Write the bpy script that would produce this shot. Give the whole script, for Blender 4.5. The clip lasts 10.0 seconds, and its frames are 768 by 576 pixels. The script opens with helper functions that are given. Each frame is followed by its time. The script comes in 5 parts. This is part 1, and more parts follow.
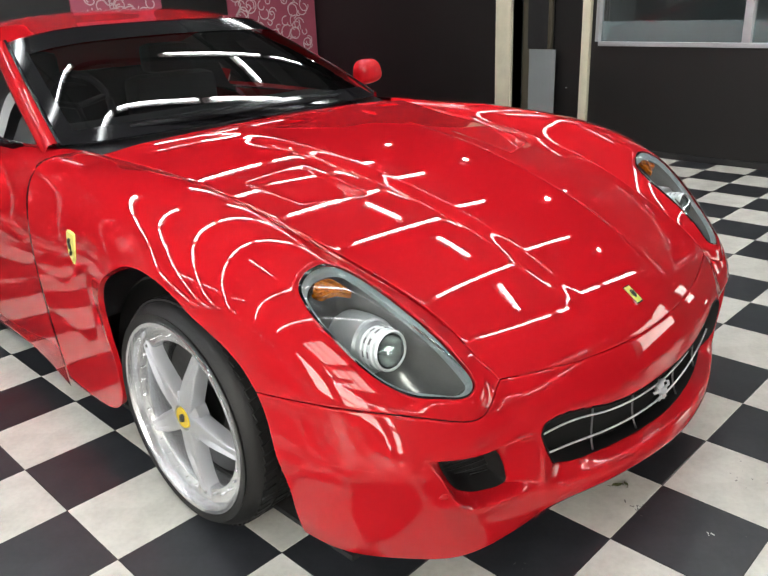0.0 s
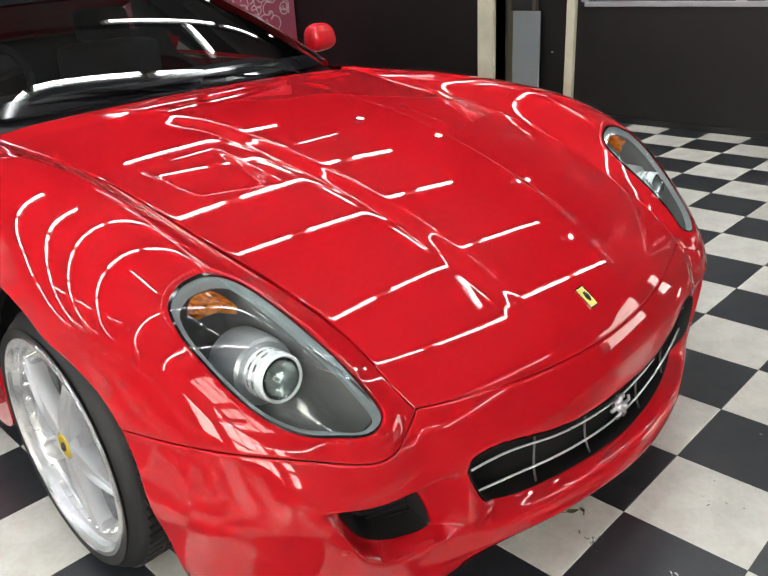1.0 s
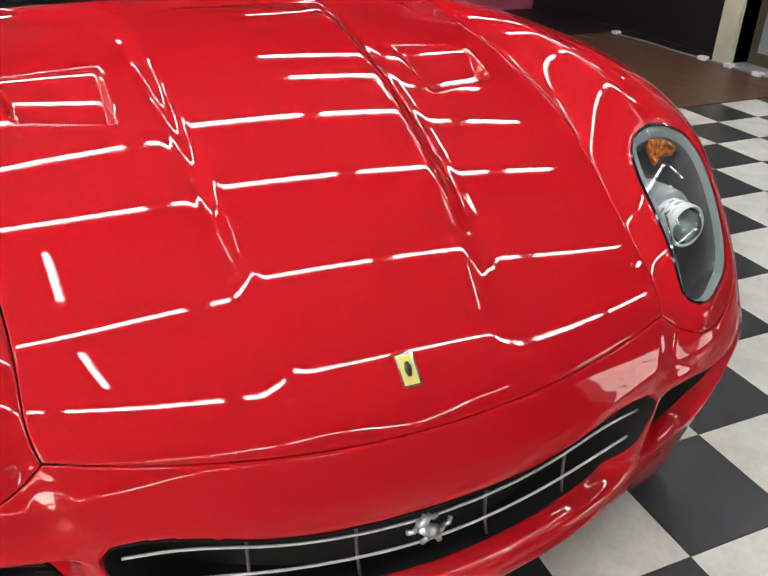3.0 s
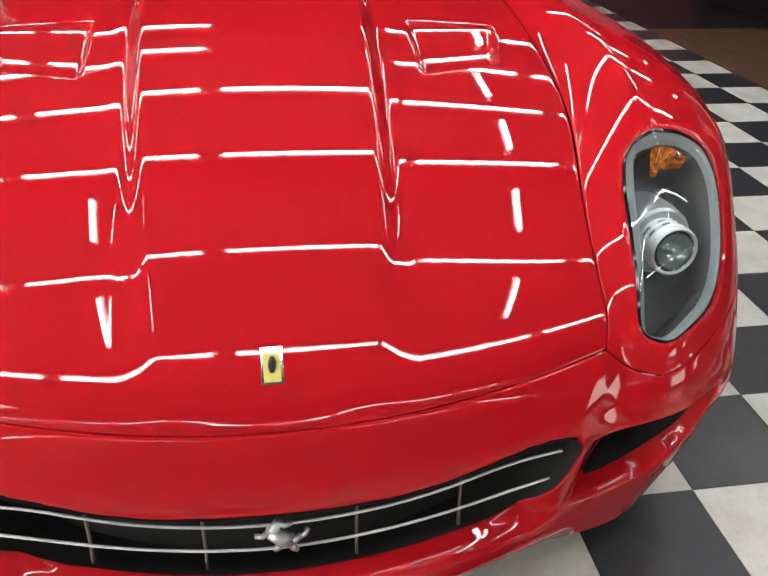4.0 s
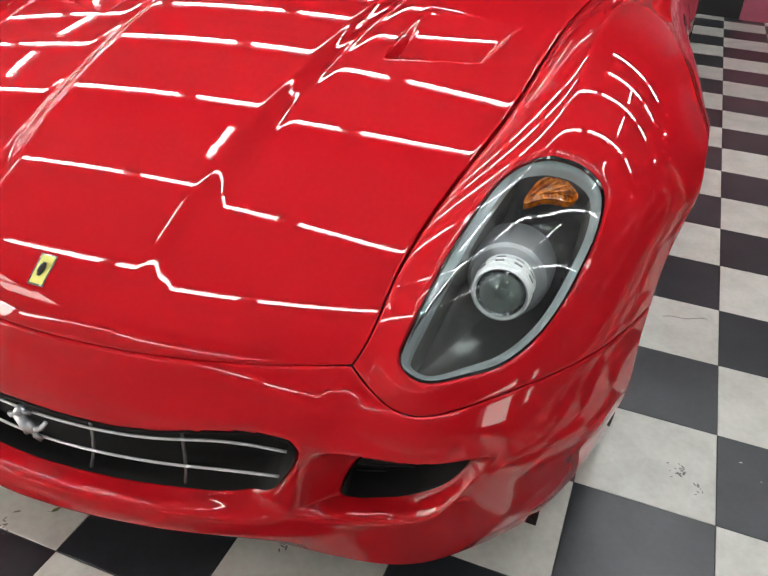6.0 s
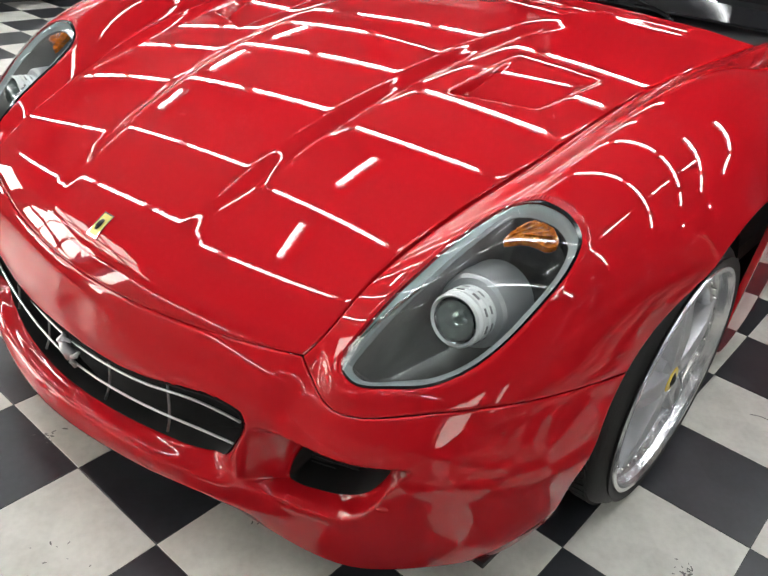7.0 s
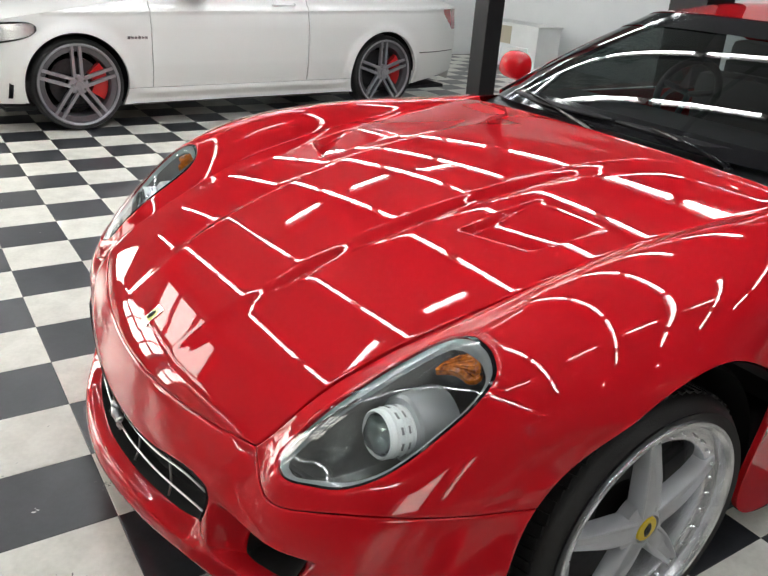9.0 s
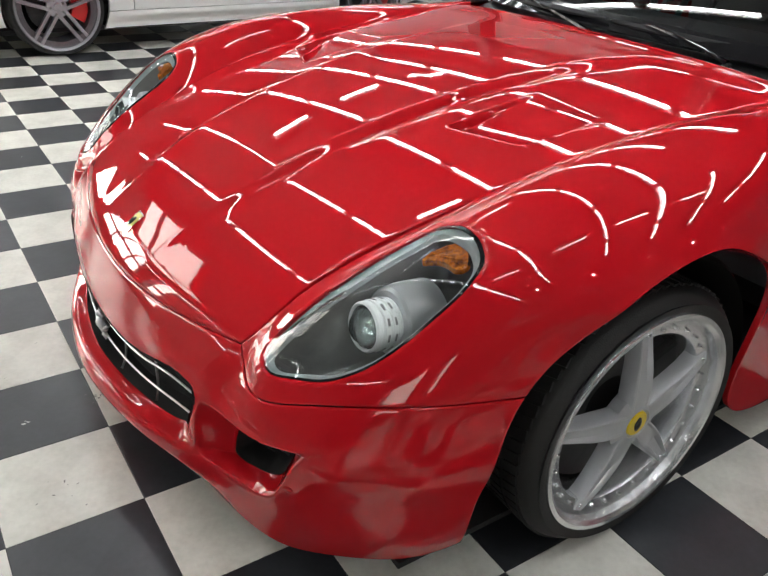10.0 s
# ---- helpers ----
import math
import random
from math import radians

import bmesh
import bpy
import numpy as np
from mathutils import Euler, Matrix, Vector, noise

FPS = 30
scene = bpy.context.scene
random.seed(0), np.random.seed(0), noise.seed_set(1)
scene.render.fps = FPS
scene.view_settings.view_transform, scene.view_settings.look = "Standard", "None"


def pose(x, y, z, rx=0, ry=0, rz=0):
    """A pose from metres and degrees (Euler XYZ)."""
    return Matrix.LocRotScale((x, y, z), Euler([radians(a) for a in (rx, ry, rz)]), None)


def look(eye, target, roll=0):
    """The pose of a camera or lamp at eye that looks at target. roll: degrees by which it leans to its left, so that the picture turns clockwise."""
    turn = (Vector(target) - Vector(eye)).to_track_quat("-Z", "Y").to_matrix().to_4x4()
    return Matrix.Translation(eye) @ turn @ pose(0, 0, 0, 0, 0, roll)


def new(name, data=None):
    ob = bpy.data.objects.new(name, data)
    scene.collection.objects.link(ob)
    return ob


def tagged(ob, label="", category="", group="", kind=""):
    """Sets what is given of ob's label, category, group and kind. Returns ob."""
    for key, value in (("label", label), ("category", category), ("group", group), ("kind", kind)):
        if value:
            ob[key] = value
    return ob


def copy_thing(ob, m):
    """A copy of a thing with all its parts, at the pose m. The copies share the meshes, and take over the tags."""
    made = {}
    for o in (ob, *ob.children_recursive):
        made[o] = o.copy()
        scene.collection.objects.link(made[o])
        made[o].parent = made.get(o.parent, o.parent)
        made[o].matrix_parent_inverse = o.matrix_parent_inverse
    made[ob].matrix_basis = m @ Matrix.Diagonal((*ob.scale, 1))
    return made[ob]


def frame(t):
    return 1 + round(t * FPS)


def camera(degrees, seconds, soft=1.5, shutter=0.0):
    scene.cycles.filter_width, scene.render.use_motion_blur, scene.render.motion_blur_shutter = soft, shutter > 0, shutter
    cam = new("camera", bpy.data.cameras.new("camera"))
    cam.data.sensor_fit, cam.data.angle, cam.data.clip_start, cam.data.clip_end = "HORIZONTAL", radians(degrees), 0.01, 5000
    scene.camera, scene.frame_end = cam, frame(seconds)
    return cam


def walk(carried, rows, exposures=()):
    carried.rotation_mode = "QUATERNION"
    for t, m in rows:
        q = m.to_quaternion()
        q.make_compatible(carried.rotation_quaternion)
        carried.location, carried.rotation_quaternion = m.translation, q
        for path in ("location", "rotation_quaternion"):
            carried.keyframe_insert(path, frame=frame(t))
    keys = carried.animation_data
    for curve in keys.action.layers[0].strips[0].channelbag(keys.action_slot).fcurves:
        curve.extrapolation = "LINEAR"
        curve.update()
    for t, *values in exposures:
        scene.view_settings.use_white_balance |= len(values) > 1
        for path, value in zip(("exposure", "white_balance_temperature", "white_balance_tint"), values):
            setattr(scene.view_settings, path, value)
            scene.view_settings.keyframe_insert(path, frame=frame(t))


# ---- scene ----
LENS = 54.3
cam = camera(LENS, 10.0)
PATH = [
    (0.00, (-1.8057, -0.7240, 1.3490), (-0.4904, 0.5965, 0.6237), -2.508),
    (0.50, (-1.6371, -0.6702, 1.3394), (-0.2809, 0.6054, 0.6092), -3.249),
    (1.00, (-1.4454, -0.6646, 1.3134), (-0.1602, 0.6403, 0.5101), -3.275),
    (1.50, (-1.2433, -0.7298, 1.3100), (-0.1073, 0.6579, 0.4247), -0.862),
    (2.00, (-0.9741, -0.7069, 1.2860), (0.1096, 0.6862, 0.3453), -1.258),
    (2.50, (-0.6953, -0.6730, 1.2845), (0.3138, 0.7602, 0.3213), -0.471),
    (3.00, (-0.4311, -0.7676, 1.2822), (0.2562, 0.8327, 0.2989), 1.026),
    (3.20, (-0.3278, -0.8078, 1.2933), (0.2554, 0.8154, 0.2807), 2.074),
    (4.30, (0.1178, -0.7853, 1.2572), (0.2510, 0.9139, 0.2107), 1.545),
    (4.50, (0.1965, -0.7925, 1.2631), (0.1923, 0.9015, 0.2000), 1.475),
    (5.00, (0.4425, -0.8598, 1.2628), (0.2561, 0.8048, 0.1698), 2.022),
    (5.20, (0.5361, -0.8419, 1.2488), (0.3249, 0.8375, 0.1833), 2.587),
    (6.30, (1.0507, -0.6627, 1.2601), (0.2992, 0.8569, 0.1989), 4.339),
    (6.50, (1.1438, -0.6670, 1.2665), (0.2760, 0.7983, 0.2177), 5.188),
    (7.00, (1.2970, -0.5590, 1.2729), (0.2224, 0.7926, 0.2638), 5.615),
    (7.50, (1.3999, -0.4330, 1.3055), (0.0727, 0.6963, 0.3240), 4.292),
    (8.00, (1.5601, -0.3708, 1.3654), (0.1021, 0.6195, 0.4202), 5.288),
    (8.50, (1.6576, -0.3443, 1.4097), (0.1542, 0.6355, 0.5266), 4.265),
    (9.00, (1.6945, -0.3204, 1.4284), (0.1802, 0.6992, 0.6115), 4.052),
    (9.50, (1.7097, -0.3073, 1.4097), (0.2156, 0.7311, 0.5794), 4.449),
    (10.00, (1.7101, -0.2994, 1.3337), (0.2682, 0.6966, 0.3697), 3.443),
]
walk(cam, [(t, look(eye, target, roll)) for t, eye, target, roll in PATH], exposures=[(0.0, 0.27), (1.0, 0.25), (2.0, 0.26), (4.5, 0.28), (5.2, 0.33), (6.5, 0.28), (7.5, 0.29), (8.2, 0.24), (9.0, 0.15), (10.0, 0.06)])

# ---- world and light ----
world = bpy.data.worlds.new("sky")
scene.world = world
world.use_nodes = True
wn = world.node_tree.nodes
sky = wn.new("ShaderNodeTexSky")
sky.sky_type, sky.sun_disc = "NISHITA", False
sky.sun_elevation, sky.sun_rotation = radians(50), radians(200)
wn["Background"].inputs[1].default_value = 0.12
world.node_tree.links.new(sky.outputs[0], wn["Background"].inputs[0])


# ---- materials ----
def material(name, colour, rough=0.5, metal=0.0, coat=0.0, vary=0.0, scale=8.0, bump=0.0, fine=120.0, dark=None, **more):
    """A principled material; vary mixes towards a darker shade by noise at two scales, bump adds fine relief."""
    m = bpy.data.materials.new(name)
    m.use_nodes = True
    t, b = m.node_tree, m.node_tree.nodes["Principled BSDF"]
    b.inputs["Base Color"].default_value = (*colour, 1)
    b.inputs["Roughness"].default_value = rough
    b.inputs["Metallic"].default_value = metal
    b.inputs["Coat Weight"].default_value = coat
    b.inputs["Coat Roughness"].default_value = 0.02
    for key, value in more.items():
        b.inputs[key.replace("_", " ")].default_value = value
    if vary or bump:
        co = t.nodes.new("ShaderNodeTexCoord")
        big, small = t.nodes.new("ShaderNodeTexNoise"), t.nodes.new("ShaderNodeTexNoise")
        big.inputs["Scale"].default_value, small.inputs["Scale"].default_value = scale, fine
        big.inputs["Detail"].default_value = 6
        for n in (big, small):
            t.links.new(co.outputs["Object"], n.inputs["Vector"])
        if vary:
            mix = t.nodes.new("ShaderNodeMix")
            mix.data_type = "RGBA"
            mix.inputs[6].default_value = (*colour, 1)
            mix.inputs[7].default_value = (*(dark or [c * 0.45 for c in colour]), 1)
            ma = t.nodes.new("ShaderNodeMath")
            ma.operation = "MULTIPLY_ADD"
            t.links.new(small.outputs[0], ma.inputs[0])
            ma.inputs[1].default_value = 0.4
            t.links.new(big.outputs[0], ma.inputs[2])
            ra = t.nodes.new("ShaderNodeMapRange")
            ra.inputs[1].default_value, ra.inputs[2].default_value, ra.inputs[4].default_value = 0.55, 0.95, vary
            t.links.new(ma.outputs[0], ra.inputs[0])
            t.links.new(ra.outputs[0], mix.inputs[0])
            t.links.new(mix.outputs[2], b.inputs["Base Color"])
        if bump:
            bp = t.nodes.new("ShaderNodeBump")
            bp.inputs["Strength"].default_value, bp.inputs["Distance"].default_value = bump, 0.002
            t.links.new(small.outputs[0], bp.inputs["Height"])
            t.links.new(bp.outputs[0], b.inputs["Normal"])
    return m


def glowing(name, colour, strength):
    m = bpy.data.materials.new(name)
    m.use_nodes = True
    b = m.node_tree.nodes["Principled BSDF"]
    b.inputs["Base Color"].default_value = (*colour, 1)
    b.inputs["Emission Color"].default_value = (*colour, 1)
    b.inputs["Emission Strength"].default_value = strength
    return m


RED = material("red_paint", (0.44, 0.0075, 0.0125), 0.5, 0.0, 1.0, Specular_IOR_Level=0.0, Coat_IOR=1.43)
WHITE_PAINT = material("white_car_paint", (0.86, 0.865, 0.84), 0.3, 0.0, 1.0)
BLACK_PLASTIC = material("black_plastic", (0.012, 0.012, 0.013), 0.45, vary=0.4, scale=20)
COWL_BLACK = material("cowl_black", (0.005, 0.005, 0.006), 0.35, vary=0.4, scale=30, Specular_IOR_Level=0.25)
GLOSS_BLACK = material("gloss_black", (0.006, 0.006, 0.007), 0.08, Specular_IOR_Level=0.3)
# near-black colour holds the shade inside openings, arches and under the cars
DARK_VOID = material("shade_black", (0.004, 0.004, 0.004), 0.85)
RUBBER = material("rubber", (0.007, 0.007, 0.007), 0.6, vary=0.5, scale=30, bump=0.25, fine=300)
CHROME = material("chrome", (0.82, 0.83, 0.84), 0.08, 1.0)
ALU = material("silver_alloy", (0.52, 0.53, 0.55), 0.34, 0.6, vary=0.2, scale=25, dark=(0.44, 0.45, 0.47))
RIM_LIP = material("polished_rim", (0.72, 0.73, 0.74), 0.27, 0.9)
# gunmetal, darkened further to hold the shade between the spokes
GUNMETAL = material("gunmetal_alloy", (0.13, 0.125, 0.135), 0.33, 0.5, vary=0.3, scale=30)
GREY_ALLOY = material("grey_alloy", (0.36, 0.355, 0.38), 0.3, 0.6, vary=0.25, scale=30)
CALIPER = material("red_caliper", (0.55, 0.012, 0.012), 0.35, coat=0.5)
STEEL = material("brake_steel", (0.35, 0.35, 0.36), 0.35, 1.0, vary=0.5, scale=40)
# brake steel with the shade behind the spokes put into its colour
SHADED_DISC = material("shaded_disc", (0.05, 0.05, 0.052), 0.4, 0.6, vary=0.5, scale=40)
LAMP_GREY = material("lamp_housing", (0.40, 0.395, 0.39), 0.22, 0.65, vary=0.3, scale=14)
LAMP_RIM = material("lamp_rim", (0.33, 0.36, 0.37), 0.32, 0.3, vary=0.2, scale=10)
BARREL = material("bright_barrel", (0.93, 0.94, 0.95), 0.22, 0.1)
AMBER = material("amber_lens", (0.62, 0.16, 0.006), 0.12, vary=1.0, scale=90, dark=(0.09, 0.02, 0.004), bump=0.9, fine=140, coat=1.0)
CAP_YELLOW = material("yellow_cap", (0.72, 0.52, 0.012), 0.3, coat=0.5)
# chrome slats: their bright reflection is put into a pale base colour
SLAT_SHEEN = material("slat_sheen", (0.78, 0.79, 0.80), 0.3, 0.35)
YELLOW = material("yellow_enamel", (0.74, 0.66, 0.16), 0.35, coat=0.6)
TAIL = material("tail_red", (0.30, 0.01, 0.012), 0.15, coat=1.0)
LEATHER = material("dark_leather", (0.022, 0.022, 0.023), 0.55, vary=0.4, scale=40, bump=0.2)
CREAM = material("cream_frame", (0.62, 0.59, 0.45), 0.45, vary=0.3, scale=6)
BLACK_WALL = material("black_panel_wall", (0.008, 0.0072, 0.0072), 0.42, vary=0.35, scale=3, bump=0.1, fine=60)
WHITE_WALL = material("white_plaster", (0.84, 0.855, 0.85), 0.7, vary=0.12, scale=2, bump=0.15, fine=90)
# colours of two unseen walls, picked dark to keep paint reflections deep
UNSEEN_GREY = material("unseen_grey_wall", (0.13, 0.125, 0.12), 0.7, vary=0.3, scale=2)
UNSEEN_DARK = material("unseen_dark_wall", (0.055, 0.052, 0.05), 0.6, vary=0.4, scale=2)
CEILING = material("ceiling_board", (0.16, 0.163, 0.16), 0.8, vary=0.3, scale=2)
COLUMN_BLACK = material("column_black", (0.007, 0.007, 0.008), 0.55, vary=0.4, scale=5, bump=0.1, fine=80)
BEAM = material("steel_beam", (0.02, 0.02, 0.021), 0.5, vary=0.4, scale=5)
FROST = material("frosted_panel", (0.22, 0.24, 0.25), 0.45, vary=0.3, scale=2)
WOOD = material("brown_board", (0.125, 0.065, 0.036), 0.42, vary=0.6, scale=7, dark=(0.06, 0.03, 0.016), bump=0.1)
CABINET = material("white_cabinet", (0.83, 0.84, 0.83), 0.4, vary=0.15, scale=4)
PINK = material("pink_wallpaper", (0.36, 0.07, 0.11), 0.5, vary=0.5, scale=3, dark=(0.20, 0.03, 0.06))
PALE = material("pale_swirl", (0.62, 0.50, 0.50), 0.4)
TILE_WHITE = material("white_vinyl_tile", (0.70, 0.69, 0.63), 0.30, vary=0.55, scale=9, dark=(0.42, 0.41, 0.36), fine=60)
TILE_BLACK = material("black_vinyl_tile", (0.022, 0.024, 0.028), 0.30, vary=0.6, scale=9, dark=(0.045, 0.048, 0.054), fine=60)
GROUT = material("floor_joint", (0.03, 0.03, 0.028), 0.8)
TUBE = glowing("fluorescent_tube", (0.95, 0.98, 1.0), 38.0)
DAYLIGHT = glowing("bright_yard_haze", (1.0, 0.95, 0.87), 17.0)
SKYLIGHT = glowing("bright_roof_pane", (1.0, 0.96, 0.90), 8.0)
EAST_DAYLIGHT = glowing("sunlit_yard_haze", (1.0, 0.95, 0.87), 6.0)
BULB = glowing("downlight_bulb", (1.0, 0.97, 0.92), 600.0)


def glass(name, colour=(0.9, 0.95, 0.93), rough=0.0, tint=1.0, ior=1.5):
    """Thin clear pane: sharp reflections over see-through, by fresnel."""
    m = bpy.data.materials.new(name)
    m.use_nodes = True
    t = m.node_tree
    t.nodes.remove(t.nodes["Principled BSDF"])
    fr, gl, tr, mx = (t.nodes.new(k) for k in ("ShaderNodeFresnel", "ShaderNodeBsdfGlossy", "ShaderNodeBsdfTransparent", "ShaderNodeMixShader"))
    fr.inputs[0].default_value = ior
    gl.inputs["Roughness"].default_value = rough
    tr.inputs[0].default_value = (*[c * tint for c in colour], 1)
    t.links.new(fr.outputs[0], mx.inputs[0])
    t.links.new(tr.outputs[0], mx.inputs[1])
    t.links.new(gl.outputs[0], mx.inputs[2])
    t.links.new(mx.outputs[0], t.nodes["Material Output"].inputs[0])
    return m


CLEAR = glass("clear_cover")
TINTED = glass("tinted_windscreen", (0.66, 0.74, 0.74), tint=0.5, ior=1.7)
SIDE_GLASS = glass("side_glass", (0.5, 0.58, 0.55), tint=0.5)
WINDOW_GLASS = glass("window_glass", (0.8, 0.85, 0.85))


# ---- building blocks ----
def mesh_from(name, verts, faces, material, smooth=True):
    me = bpy.data.meshes.new(name)
    me.from_pydata([tuple(map(float, v)) for v in verts], [], [tuple(map(int, q)) for q in faces])
    me.validate()
    if material:
        me.materials.append(material)
    if smooth:
        me.polygons.foreach_set("use_smooth", [True] * len(me.polygons))
    me.update()
    return me


def piece(name, verts, faces, material, parent=None, label="", smooth=True, sharp=None):
    me = mesh_from(name, verts, faces, material, smooth)
    if sharp:
        me.set_sharp_from_angle(angle=radians(sharp))
    ob = new(name, me)
    ob.parent = parent
    if label:
        tagged(ob, label)
    return ob


def part(name, bm, material, parent=None, label="", smooth=False, sharp=35):
    """Links a bmesh as one mesh object under a thing or a part."""
    me = bpy.data.meshes.new(name)
    bmesh.ops.recalc_face_normals(bm, faces=bm.faces[:])
    bm.to_mesh(me)
    bm.free()
    me.materials.append(material)
    if smooth:
        me.polygons.foreach_set("use_smooth", [True] * len(me.polygons))
        me.set_sharp_from_angle(angle=radians(sharp))
    ob = new(name, me)
    ob.parent = parent
    if label:
        tagged(ob, label)
    return ob


def empty(name, label, category, group="", kind="", at=(0, 0, 0)):
    ob = new(name)
    ob.location = at
    ob.empty_display_size = 0.1
    return tagged(ob, label, category, group, kind)


def box(bm, x0, x1, y0, y1, z0, z1, bevel=0.0, m=None):
    r = bmesh.ops.create_cube(bm, size=1, matrix=Matrix.LocRotScale(((x0 + x1) / 2, (y0 + y1) / 2, (z0 + z1) / 2), None, (x1 - x0, y1 - y0, z1 - z0)))
    if bevel:
        bmesh.ops.bevel(bm, geom=list({e for v in r["verts"] for e in v.link_edges}), offset=bevel, segments=2, affect="EDGES", profile=0.6)
    if m is not None:
        bmesh.ops.transform(bm, matrix=m, verts=[v for v in bm.verts if v.is_valid])
    return bm


def boxed(name, dims, material, parent=None, label="", bevel=0.004):
    return part(name, box(bmesh.new(), *dims, bevel), material, parent, label)


def lathe(profile, n=48, closed=False):
    """Rings of (radius, x) turned about the x axis: verts, faces."""
    a = np.linspace(0, 2 * np.pi, n, endpoint=False)
    p = np.array(profile, float)
    v = np.stack([np.repeat(p[:, 1], n), np.outer(p[:, 0], np.cos(a)).ravel(), np.outer(p[:, 0], np.sin(a)).ravel()], 1)
    k = len(p)
    f = [(i * n + j, i * n + (j + 1) % n, (i + 1) % k * n + (j + 1) % n, (i + 1) % k * n + j) for i in range(k if closed else k - 1) for j in range(n)]
    return v, f


def grid_faces(a, b):
    i, j = np.meshgrid(np.arange(a - 1), np.arange(b - 1), indexing="ij")
    o = (i * b + j).ravel()
    return np.stack([o, o + 1, o + b + 1, o + b], 1)


def tube_along(points, radius, n=8):
    """A round bar along a line of points: verts, faces, with flat ends."""
    p = np.array(points, float)
    d = np.gradient(p, axis=0)
    d /= np.linalg.norm(d, axis=1, keepdims=True)
    up = np.array([0, 0, 1.0]) if abs(d[0][2]) < 0.9 else np.array([1.0, 0, 0])
    u = np.cross(d, up)
    u /= np.linalg.norm(u, axis=1, keepdims=True)
    w = np.cross(u, d)
    a = np.linspace(0, 2 * np.pi, n, endpoint=False)
    v = (p[:, None] + radius * (np.cos(a)[None, :, None] * u[:, None] + np.sin(a)[None, :, None] * w[:, None])).reshape(-1, 3)
    f = [(i * n + j, i * n + (j + 1) % n, (i + 1) * n + (j + 1) % n, (i + 1) * n + j) for i in range(len(p) - 1) for j in range(n)]
    return v, f + [tuple(range(n - 1, -1, -1)), tuple(range((len(p) - 1) * n, len(p) * n))]


# ---- the room ----
TILE = 0.305
EAST, WEST, NORTH, BACK, SOUTH, TOP = 4.22, -8.3, 6.25, 8.3, -6.6, 4.0


def under(parent, ob):
    """Hangs a part built in world place under its thing."""
    ob.parent = parent
    ob.matrix_parent_inverse = Matrix.Translation(parent.location).inverted()
    return ob


def slab(name, dims, material, label, category="wall", kind="structure"):
    ob = boxed(name, dims, material, None, "", 0)
    return tagged(ob, label, category, kind=kind)


def wall_with_holes(name, axis, place, thick, a0, a1, holes, material, label, z1=TOP):
    """A wall across an axis with rectangular openings (a0, a1, z0, z1), built of butted blocks in one mesh."""
    bm = bmesh.new()
    cuts = sorted({a0, a1, *[h[0] for h in holes], *[h[1] for h in holes]})
    for p, q in zip(cuts, cuts[1:]):
        spans, z = [], 0.0
        for h in sorted((h for h in holes if h[0] <= p and q <= h[1]), key=lambda h: h[2]):
            spans.append((z, h[2]))
            z = h[3]
        spans.append((z, z1))
        for lo, hi in spans:
            if hi - lo > 1e-4:
                if axis == "x":
                    box(bm, place, place + thick, p, q, lo, hi)
                else:
                    box(bm, p, q, place, place + thick, lo, hi)
    return tagged(part(name, bm, material), label, "wall", kind="structure")


slab("floor", (WEST, EAST, SOUTH, BACK, -0.12, -0.004), GROUT, "checkered black and white vinyl tile floor", "floor")
slab("ceiling", (WEST - 0.2, EAST + 3.2, SOUTH - 0.2, BACK + 0.2, TOP, TOP + 0.12), CEILING, "grey boarded workshop ceiling", "ceiling")
DOOR = (2.77, 3.50)
WIN = (-0.3, 2.62, 0.92, 1.95)
wall_with_holes("wall_east", "x", EAST, 0.14, SOUTH, NORTH, [(*DOOR, 0.0, 2.08), WIN, (-1.45, -1.1, 0.4, 1.2), (-3.7, -1.95, 0.30, 1.55)], BLACK_WALL, "matt black panelled wall with a door and a window")
wall_with_holes("wall_north", "y", NORTH, 0.15, -2.4, EAST + 0.14, [], BLACK_WALL, "dark back wall behind the red car")
slab("wall_north_return", (-2.55, -2.4, NORTH + 0.15, BACK, 0, TOP), WHITE_WALL, "white side wall of the back bay")
slab("wall_back", (WEST, -2.55, BACK, BACK + 0.15, 0, TOP), WHITE_WALL, "white plastered back wall")
OPENINGS = [("y", SOUTH, -8.0, -6.6, 0.9, 3.6), ("x", EAST, -1.45, -1.1, 0.4, 1.2), ("x", EAST, -3.7, -1.95, 0.30, 1.55), ("x", WEST, -6.2, -2.9, 0.9, 3.65), ("x", WEST, -2.1, -0.9, 0.9, 2.3)]
wall_with_holes("wall_west", "x", WEST - 0.15, 0.15, 3.0, BACK + 0.15, [], WHITE_WALL, "white plastered side wall behind the white car")
# unseen walls, kept dark so that the red paint mirrors little
wall_with_holes("wall_west_front", "x", WEST - 0.15, 0.15, SOUTH, 3.0, [OPENINGS[3][2:], OPENINGS[4][2:]], UNSEEN_DARK, "unseen dark side wall that deepens reflections, with a glazed opening")
wall_with_holes("wall_south", "y", SOUTH - 0.15, 0.15, WEST - 0.15, EAST + 0.14, [OPENINGS[0][2:]], UNSEEN_GREY, "unseen grey front wall that deepens reflections, with a glazed opening")
for k, (a, b) in enumerate(((SOUTH, DOOR[0] - 0.1), (DOOR[1] + 0.2, NORTH))):
    slab("baseboard", (EAST - 0.012, EAST, a, b, 0, 0.05), BLACK_PLASTIC, "black skirting strip along the black wall", "baseboard")
